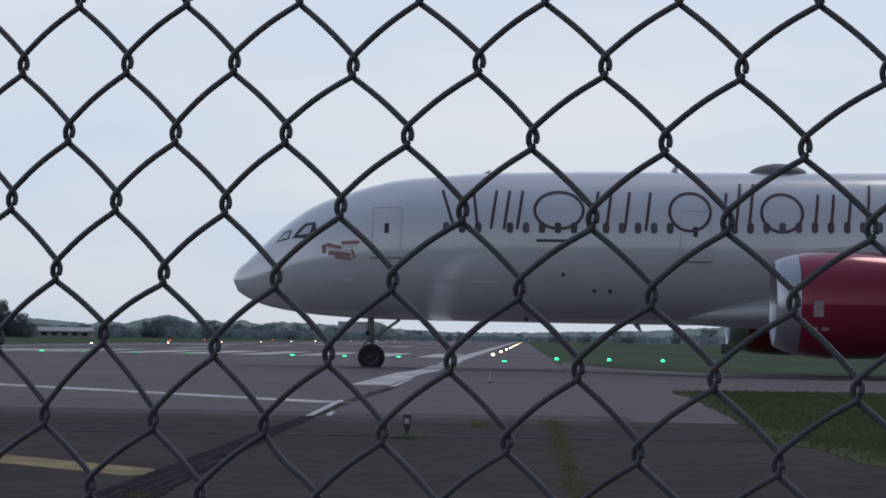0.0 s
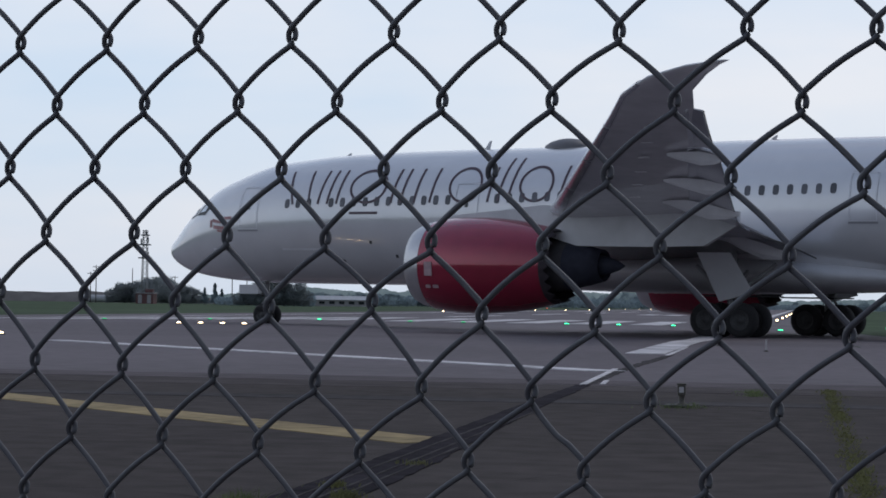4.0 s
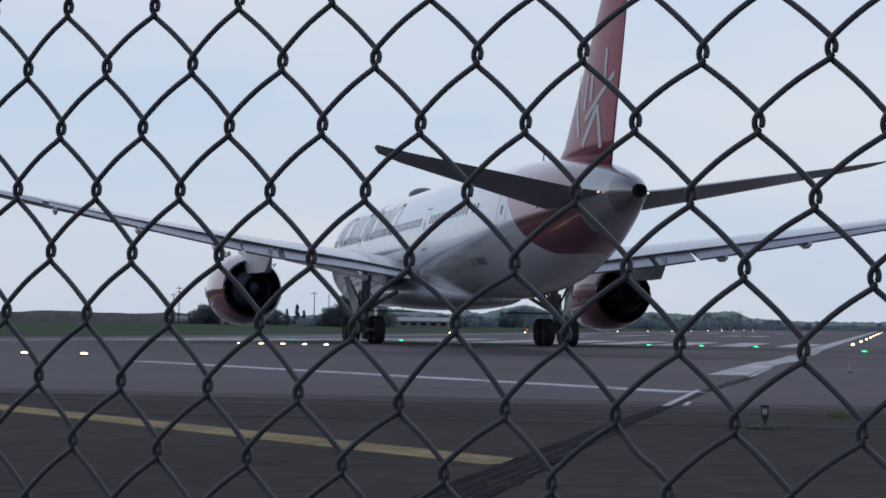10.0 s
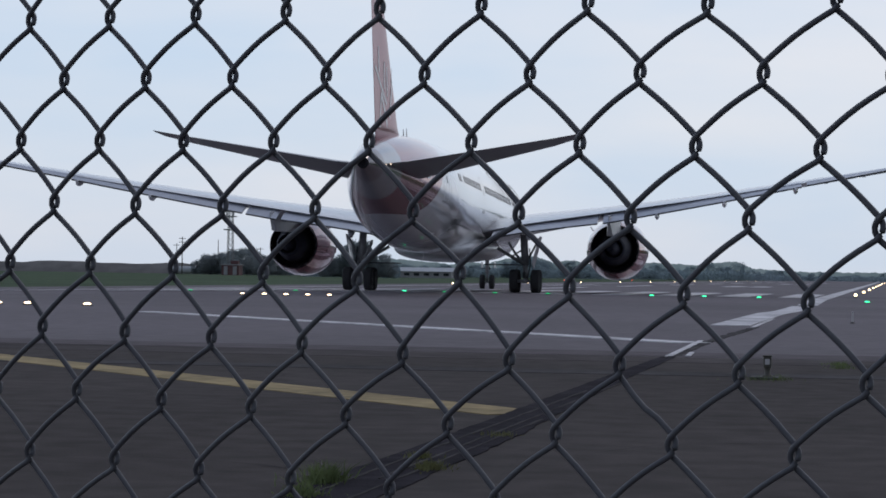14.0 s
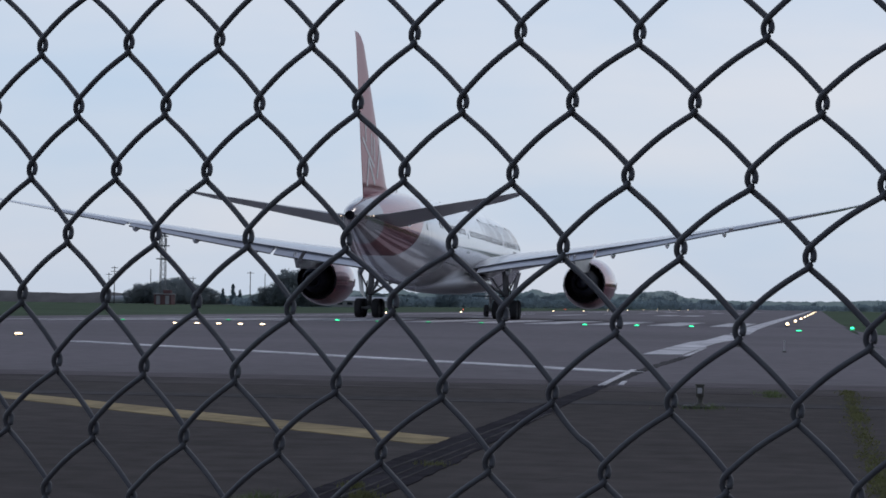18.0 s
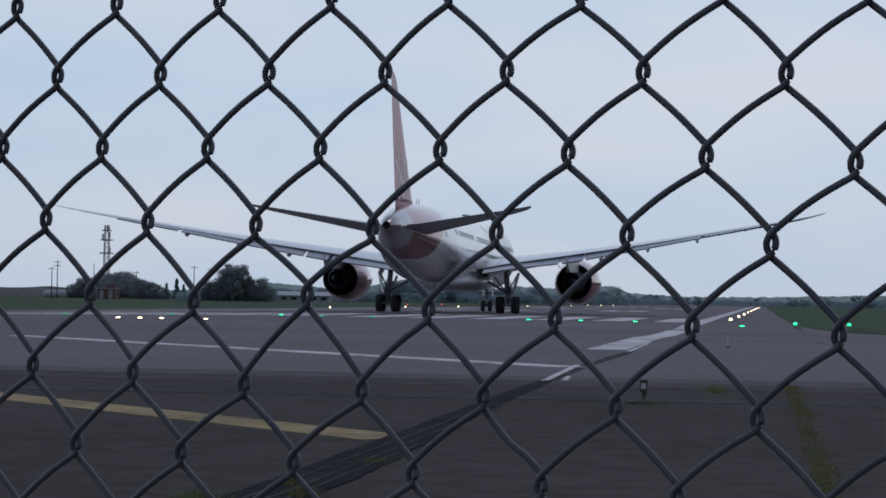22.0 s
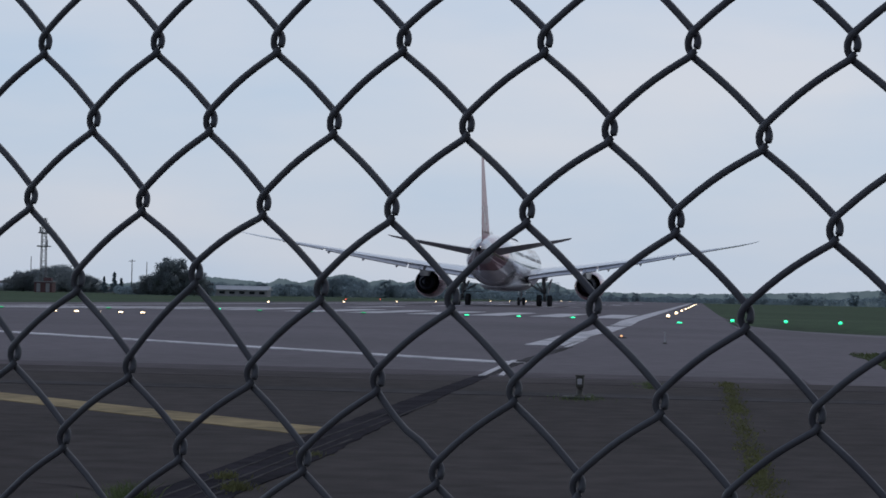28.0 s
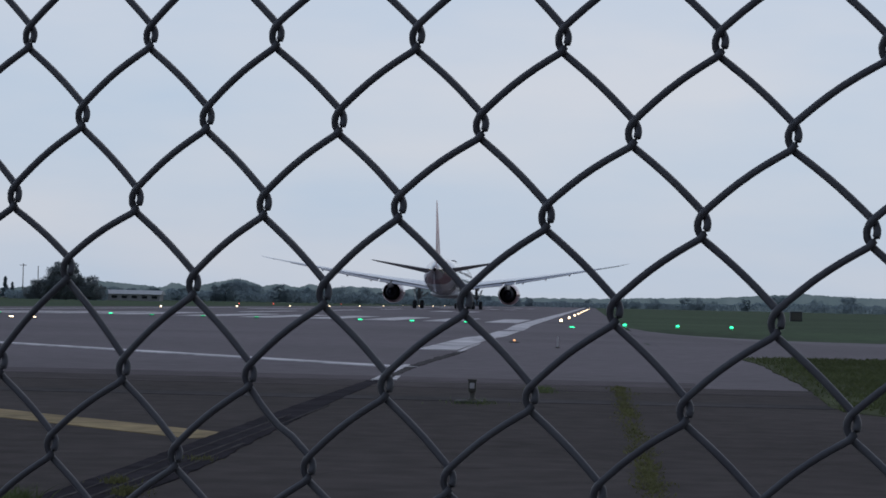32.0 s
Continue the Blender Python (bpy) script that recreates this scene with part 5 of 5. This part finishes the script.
def engine(a, side):
    ey, ez = side * 9.85, 2.68
    c = (0, ey, ez)
    e = part("engine", mesh_of("engine", *lathe([(10.32, 1.755), (10.0, 1.82), (9.3, 1.88), (8.6, 1.90), (7.8, 1.88), (7.0, 1.82), (6.2, 1.72), (5.4, 1.56), (5.06, 1.485)], 56, "x", c), M_RED, True), a, "glossy red engine nacelle")
    part("inlet_lip", mesh_of("inlet_lip", *lathe([(10.325, 1.757), (10.6, 1.69), (10.85, 1.62), (11.1, 1.50), (11.14, 1.43), (11.08, 1.37), (10.8, 1.32), (10.3, 1.34)], 56, "x", c), M_METAL, True), e, "bare metal inlet lip")
    part("inlet_duct", mesh_of("inlet_duct", *lathe([(10.3, 1.34), (9.6, 1.40), (9.0, 1.42)], 48, "x", c), M_GREYP, True), e)
    part("fan_disc", mesh_of("fan_disc", *lathe([(9.0, 1.42), (9.05, 0.45), (9.05, 0.44)], 48, "x", c), M_DARKMETAL), e)
    part("spinner", mesh_of("spinner", *lathe([(9.05, 0.45), (9.4, 0.28), (9.65, 0.05), (9.66, 0.0)], 24, "x", c), M_DARKMETAL, True), e)
    blades_v, blades_f = [], []
    for k in range(18):
        w0 = 2 * math.pi * k / 18
        o = len(blades_v)
        for r, tw, dx in ((0.42, 0.10, 0.12), (0.9, 0.06, 0.2), (1.40, 0.10, 0.12)):
            for q in (-1, 1):
                w1 = w0 + q * tw + (0.25 if r > 1 else 0.1 if r > 0.8 else 0)
                blades_v.append((9.2 + q * dx * 0.6, ey + r * math.cos(w1), ez + r * math.sin(w1)))
        blades_f += [(o, o + 1, o + 3, o + 2), (o + 2, o + 3, o + 5, o + 4)]
    part("fan_blades", mesh_of("fan_blades", blades_v, blades_f, M_DARKMETAL), e)
    # fan nozzle with chevrons
    verts, faces = [], []
    n = 80
    for k in range(n):
        w = 2 * math.pi * k / n
        tri = abs((k % 4) - 2) / 2.0
        for x, r in ((5.07, 1.487), (4.98, 1.468), (4.90 - 0.26 * tri, 1.445 - 0.05 * tri), (4.94 - 0.26 * tri, 1.41 - 0.05 * tri), (6.3, 1.56)):
            verts.append((x, ey + r * math.cos(w), ez + r * math.sin(w)))
    for k in range(n):
        k2 = (k + 1) % n
        for j in range(4):
            faces.append((k * 5 + j, k2 * 5 + j, k2 * 5 + j + 1, k * 5 + j + 1))
    part("chevron_nozzle", mesh_of("chevron_nozzle", verts, faces, M_NOZZLE, False), e, "dark serrated fan nozzle")
    part("core_cowl", mesh_of("core_cowl", *lathe([(6.0, 1.1), (5.2, 1.04), (4.4, 0.935)], 40, "x", c), M_COWL, True), e, "grey core cowl")
    part("core_nozzle", mesh_of("core_nozzle", *lathe([(4.4, 0.933), (4.3, 0.90), (3.5, 0.72), (3.0, 0.60), (3.0, 0.56), (3.4, 0.54)], 40, "x", c), M_PLUG, True), e, "dark blued core nozzle")
    part("bypass_wall", mesh_of("bypass_wall", *lathe([(6.4, 1.6), (6.4, 0.9)], 40, "x", c), M_CORE), e)
    part("exhaust_plug", mesh_of("exhaust_plug", *lathe([(3.6, 0.46), (3.0, 0.38), (2.4, 0.19), (2.1, 0.02), (2.09, 0.0)], 28, "x", c), M_PLUG, True), e)
    part("core_back", mesh_of("core_back", *lathe([(3.7, 0.58), (3.7, 0.3)], 28, "x", c), M_BLACK), e)
    # pylon
    zw = f_wz(9.8)
    rings = []
    for x, w, z0, z1 in ((10.2, 0.04, ez + 1.78, ez + 1.84), (9.2, 0.26, ez + 1.7, ez + 2.0), (7.5, 0.34, ez + 1.6, ez + 2.12), (5.6, 0.36, ez + 1.2, zw + 0.30), (4.0, 0.36, ez + 0.75, zw + 0.2), (1.0, 0.30, ez + 0.72, zw), (-1.2, 0.16, ez + 0.75, zw - 0.1), (-2.6, 0.03, zw - 0.45, zw - 0.2)):
        rings.append([(x, ey - w, z0), (x, ey + w, z0), (x, ey + w * 0.9, z1), (x, ey - w * 0.9, z1)])
    part("pylon", mesh_of("pylon", *loft(rings), M_GREYP, False), e, "grey engine pylon")
    for q in (-1, 1):
        m = Matrix.Translation((8.9, ey + q * 1.52, ez + 1.15)) @ Matrix.Rotation(-q * 0.62, 4, "X")
        if q != side:
            part("strake", from_bm("strake", box(1.4, 0.03, 0.34, 0.0, (0, 0, 0.12)), M_GREYP), e, at=m)
        for dx, dz, sx, sz in ((9.75, -0.18, 0.34, 0.54), (9.85, -0.86, 0.20, 0.13), (9.5, -0.86, 0.26, 0.13)):
            r = math.sqrt(max(0.1, 1.86**2 - dz**2))
            part("nacelle_label", from_bm("nacelle_label", box(sx, 0.02, sz, 0.0, (0, 0, 0)), M_LABEL), e, "pale plain label patch", Matrix.Translation((dx, ey + q * (r + 0.006), ez + dz)) @ Matrix.Rotation(q * math.asin(dz / 1.87), 4, "X"))


WHEELS = []


def wheel(parent, x, y, r, w):
    """A wheel whose axle lies along y."""
    prof = [(-w / 2 + 0.03, r * 0.58), (-w / 2, r * 0.72), (-w / 2 + 0.02, r * 0.90), (-w / 2 + 0.09, r * 0.985), (-w * 0.2, r), (w * 0.2, r), (w / 2 - 0.09, r * 0.985), (w / 2 - 0.02, r * 0.90), (w / 2, r * 0.72), (w / 2 - 0.03, r * 0.58)]
    t = part("wheel", mesh_of("wheel", *lathe(prof, 32, "y"), M_TYRE, True), parent, "black rubber tyre on a pale rim", Matrix.Translation((x, y, r)))
    for q in (-1, 1):
        v, f = lathe([(q * (w / 2 - 0.03), r * 0.58), (q * (w / 2 - 0.06), r * 0.50), (q * (w / 2 - 0.16), r * 0.40), (q * (w / 2 - 0.15), r * 0.22), (q * (w / 2 - 0.05), r * 0.16), (q * (w / 2 - 0.05), 0.0)], 24, "y")
        part("rim", mesh_of("rim", v, f, M_RIM, True), t, "pale metal rim")
        bolt = mesh_of("bolt", *tube([(0, -0.03, 0), (0, 0.03, 0)], r * 0.045, 6), M_BAR)
        for k in range(8):
            a0 = 2 * math.pi * k / 8
            part("bolt", bolt, t, at=Matrix.Translation((math.cos(a0) * r * 0.31, q * (w / 2 - 0.14), math.sin(a0) * r * 0.31)))
    WHEELS.append((t, x, y, r))
    return t


def main_gear(a, side):
    gy = side * 4.9
    R = 0.68
    g = part("main_gear_leg", mesh_of("main_gear_leg", *joined(tube([(0, gy, 0.72), (0, gy - side * 0.03, 1.7)], 0.15, 14), tube([(0, gy - side * 0.03, 1.6), (0.05, gy - side * 0.15, 3.4)], 0.22, 14)), M_STRUT, True), a, "grey main landing gear leg")
    part("bogie_beam", mesh_of("bogie_beam", *tube([(0.95, gy, R), (0.3, gy, R + 0.06), (-0.3, gy, R + 0.06), (-0.95, gy, R)], 0.13, 10), M_STRUT, True), g)
    for x in (0.73, -0.73):
        part("axle", mesh_of("axle", *tube([(x, gy - 0.75, R), (x, gy + 0.75, R)], 0.09, 10), M_STRUT, True), g)
        for q in (-1, 1):
            wheel(a, x, gy + q * 0.62, R, 0.5)
    part("side_brace", mesh_of("side_brace", *tube([(0, gy, 1.6), (0.1, gy - side * 1.7, 2.6)], 0.10, 8), M_STRUT), g)
    part("drag_brace", mesh_of("drag_brace", *tube([(0, gy, 1.5), (1.7, gy - side * 0.4, 2.8)], 0.09, 8), M_STRUT), g)
    part("aft_brace", mesh_of("aft_brace", *tube([(-0.05, gy, 1.55), (-0.7, gy - side * 0.5, 2.2), (-1.5, gy - side * 0.9, 2.9)], 0.075, 8), M_STRUT), g)
    part("lock_link", mesh_of("lock_link", *tube([(0.05, gy - side * 0.85, 2.1), (0.02, gy - side * 0.1, 2.6)], 0.05, 6), M_STRUT), g)
    part("outer_brace", mesh_of("outer_brace", *tube([(0, gy, 1.7), (0.2, gy + side * 0.75, 3.2)], 0.06, 8), M_STRUT), g)
    part("torque_link", mesh_of("torque_link", *joined(tube([(-0.16, gy, 0.95), (-0.45, gy, 1.25)], 0.06, 6), tube([(-0.45, gy, 1.25), (-0.2, gy, 1.6)], 0.06, 6)), M_STRUT), g)
    for k in range(3):
        part("hydraulic_line", mesh_of("hydraulic_line", *tube([(0.2 - 0.15 * k, gy + side * 0.2, 2.6), (0.25 - 0.2 * k, gy + side * 0.26, 1.6), (0.5 - 0.45 * k, gy + side * 0.1, 0.85)], 0.022, 5), M_BAR), g)
    # leg door outboard, bay door inboard
    v = []
    for th in (0.0, 0.05):
        v += [(0.30, gy + side * (0.42 + th), 1.40), (-1.15, gy + side * (0.42 + th), 1.75), (-0.32, gy + side * (0.80 + th), 3.3), (1.10, gy + side * (0.80 + th), 3.3)]
    part("gear_door", mesh_of("gear_door", v, [(0, 1, 2, 3), (7, 6, 5, 4), (0, 4, 5, 1), (1, 5, 6, 2), (2, 6, 7, 3), (3, 7, 4, 0)], M_WHITE), g, "white landing gear door")
    part("bay", from_bm("bay", box(2.4, 2.2, 0.06, 0.0, (0, gy - side * 1.2, 1.62)), M_BLACK), g)


def nose_gear(a):
    x0 = 25.88
    g = part("nose_gear_leg", mesh_of("nose_gear_leg", *joined(tube([(x0, 0, 0.5), (x0, 0, 1.2)], 0.085, 12), tube([(x0, 0, 1.1), (x0 + 0.05, 0, 2.2)], 0.13, 12), tube([(x0, -0.42, 0.51), (x0, 0.42, 0.51)], 0.06, 8)), M_STRUT, True), a, "grey nose landing gear leg")
    part("drag_brace", mesh_of("drag_brace", *tube([(x0, 0, 1.2), (x0 - 1.1, 0, 2.0)], 0.06, 8), M_STRUT), g)
    part("torque_link", mesh_of("torque_link", *joined(tube([(x0 + 0.1, 0, 0.7), (x0 + 0.34, 0, 0.95)], 0.045, 6), tube([(x0 + 0.34, 0, 0.95), (x0 + 0.12, 0, 1.25)], 0.045, 6)), M_STRUT), g)
    for y in (-0.12, 0.12):
        part("taxi_lamp", mesh_of("taxi_lamp", *lathe([(x0 + 0.1, 0.0), (x0 + 0.12, 0.08), (x0 + 0.2, 0.1), (x0 + 0.21, 0.0)], 12, "x", (0, y, 1.45)), M_GLASS, True), g)
    for q in (-1, 1):
        part("gear_door", from_bm("gear_door", box(1.1, 0.04, 0.42, 0.01, (x0 + 0.75, q * 0.45, 1.68)), M_WHITE), g, "white nose gear door")
        wheel(a, x0, q * 0.33, 0.51, 0.36)


plane = airliner()


# ---- chain-link fence ----
FENCE0 = Vector((-0.29213, 1.37439, 1.22577))
F_U = Vector((0.06547, -0.02474, -0.00135))
F_V = Vector((-0.00246, -0.00010, -0.03993))
F_N = F_U.cross(F_V).normalized()
if F_N.y > 0:
    F_N = -F_N
SAG = [(0, 0), (0, 1), (0, 2), (0, 3), (1, 0), (1, 1), (1, 2), (2, 0), (2, 1), (3, 0)]
SAG_U = (0.0014, -0.011, -0.0073, -0.0086, 0.0857, 0.0074, 0.0288, 0.2189, -0.032, -0.0126)
SAG_V = (0.0178, 0.0701, 0.0567, -0.0064, 0.0548, 0.0464, 0.0121, 0.0979, -0.0487, 0.0533)
# knots that were pushed out of line
PUSHED = {(2, 4): (-0.004, -0.127), (-7, -1): (-0.035, -0.023), (1, 5): (0.010, 0.061), (-5, 7): (0.033, -0.018), (-8, 6): (0.007, 0.056), (8, 0): (0.029, -0.017), (3, 5): (0.023, 0.037), (-5, -1): (0.023, 0.034), (4, 0): (-0.028, -0.013), (7, 3): (-0.017, -0.032), (-2, 0): (0.024, 0.003), (5, 1): (-0.022, -0.011), (6, 0): (0.001, 0.039), (13, 3): (0.016, -0.025), (10, 2): (0.013, 0.031), (0, 4): (-0.010, 0.031), (-4, 0): (0.020, 0.004), (-6, 4): (0.015, -0.021), (-4, 4): (-0.004, -0.033), (-1, 5): (-0.018, 0.005), (4, 4): (0.015, -0.015), (-6, 6): (-0.000, -0.031)}
ROW0, ROW1 = -18, 31


def knot(i2, j):
    """Place of a knot: a stretched, slightly sagging lattice."""
    i = i2 / 2
    a, b = (max(-6, min(8, i)) - 1) / 6, (max(-2, min(8, j)) - 3) / 4
    du, dv = PUSHED.get((i2, j)) or (0.012 * noise.noise((i2 * 1.31, j * 1.37, 5.0)), 0.016 * noise.noise((i2 * 1.31, j * 1.37, 15.0)))
    u = i + du + sum(k * a**p * b**q for k, (p, q) in zip(SAG_U, SAG))
    v = j + dv + sum(k * a**p * b**q for k, (p, q) in zip(SAG_V, SAG))
    return FENCE0 + F_U * u + F_V * v


# a strand that was pulled aside
BENT = {(5, 5): -0.004}


def wire(m):
    """Strand m zigzags between the knot columns m / 2 and (m + 1) / 2."""
    pts = []
    uu, vv = F_U.normalized(), F_V.normalized()

    def at(j):
        left = (m + j) % 2 == 0
        i2 = m if left else m + 1
        return knot(i2, j), (-1 if left else 1)

    for j in range(ROW0, ROW1):
        p, s = at(j)
        p2, s2 = at(j + 1)
        # runs that climb to the right lie in front of those that climb to the left
        front = 1 if s > 0 else -1
        side = uu * s
        # the lower half of the bend at this knot
        for dv, dx, dn in ((0.0, 0.0023, 0.0), (0.0016, 0.0021, 0.3), (0.0031, 0.0015, 0.62), (0.0046, 0.0006, 0.88), (0.0062, -0.0008, 1.0)):
            pts.append(p + side * dx + vv * dv + F_N * (0.0017 * front * dn))
        a = p + vv * 0.0062 - side * 0.0008
        e = p2 - vv * 0.0062 + side * 0.0008
        extra = BENT.get((m, j), 0.0)
        for t in (0.12, 0.27, 0.42, 0.58, 0.73, 0.88):
            bow = math.sin(math.pi * t) * (0.0014 if s > 0 else 0.0008)
            q = a.lerp(e, t) - vv * bow + F_N * (0.0017 * front)
            if s > 0:
                q -= uu * bow * 0.6
            else:
                q += uu * bow * 0.6
            if extra:
                q += uu * extra * math.sin(math.pi * t) * (1 if t < 0.6 else 0.35)
            pts.append(q)
        # the upper half of the bend at the next one
        for dv, dx, dn in ((-0.0062, 0.0008, 1.0), (-0.0046, -0.0006, 0.88), (-0.0031, -0.0015, 0.62), (-0.0016, -0.0021, 0.3)):
            pts.append(p2 - uu * s2 * dx + vv * dv + F_N * (0.0017 * front * dn))
    return tube(pts, 0.00174, 8)


fence = thing("chain_link_fence", "dark plastic-coated chain-link fence before the runway", "fence")
for m in range(-34, 40):
    part("wire", mesh_of("wire", *wire(m), M_WIRE, True), fence)

# ---- movement ----
# seconds, x, y, heading of the airliner
TAXI = [
    (0, 19.91, 93.30, 179.72),
    (1, 14.43, 93.60, 175.44),
    (2, 9.45, 94.30, 168.97),
    (3, 4.20, 95.90, 163.39),
    (6, -9.19, 101.93, 140.53),
    (7, -12.89, 104.20, 132.23),
    (8, -16.04, 107.90, 125.00),
    (9, -18.69, 112.20, 118.35),
    (10, -20.72, 116.40, 112.24),
    (11, -22.49, 120.90, 106.93),
    (12, -23.77, 126.00, 102.01),
    (13, -24.97, 131.60, 97.79),
    (14, -25.66, 137.10, 93.72),
    (15, -26.09, 142.80, 91.46),
    (18, -26.47, 165.14, 89.60),
    (19, -26.31, 172.21, 89.60),
    (20, -26.39, 180.60, 89.60),
    (21, -25.95, 187.20, 89.60),
    (22, -25.25, 191.40, 89.60),
    (23, -24.20, 196.20, 89.60),
    (24, -23.27, 206.20, 89.60),
    (25, -23.59, 220.33, 89.60),
    (28, -23.24, 283.48, 89.60),
    (29, -23.65, 305.90, 89.60),
    (30, -24.08, 328.47, 89.60),
    (31, -23.29, 359.67, 89.60),
    (32, -24.00, 395.32, 89.60),
]


def motions():
    walk(plane, [(t, pose(x, y, drop_left(x, y) - 0.012, 0, 0, h)) for t, x, y, h in TAXI])
    # wheels roll with the distance that each one covers
    ts = np.arange(0, 32.01, 0.1)
    cols = [np.interp(ts, [r[0] for r in TAXI], [r[k] for r in TAXI]) for k in (1, 2, 3)]
    for ob, wx, wy, r in WHEELS:
        c, s = np.cos(np.radians(cols[2])), np.sin(np.radians(cols[2]))
        px, py = cols[0] + c * wx - s * wy, cols[1] + s * wx + c * wy
        ang = np.concatenate([[0], np.cumsum(np.hypot(np.diff(px), np.diff(py)))]) / r
        rows, last = [], None
        for i, t in enumerate(ts):
            if last is None or i == len(ts) - 1 or ang[min(i + 1, len(ts) - 1)] - last > 1.4:
                rows.append((float(t), pose(wx, wy, r, 0, math.degrees(ang[i]), 0)))
                last = ang[i]
        walk(ob, rows)


motions()
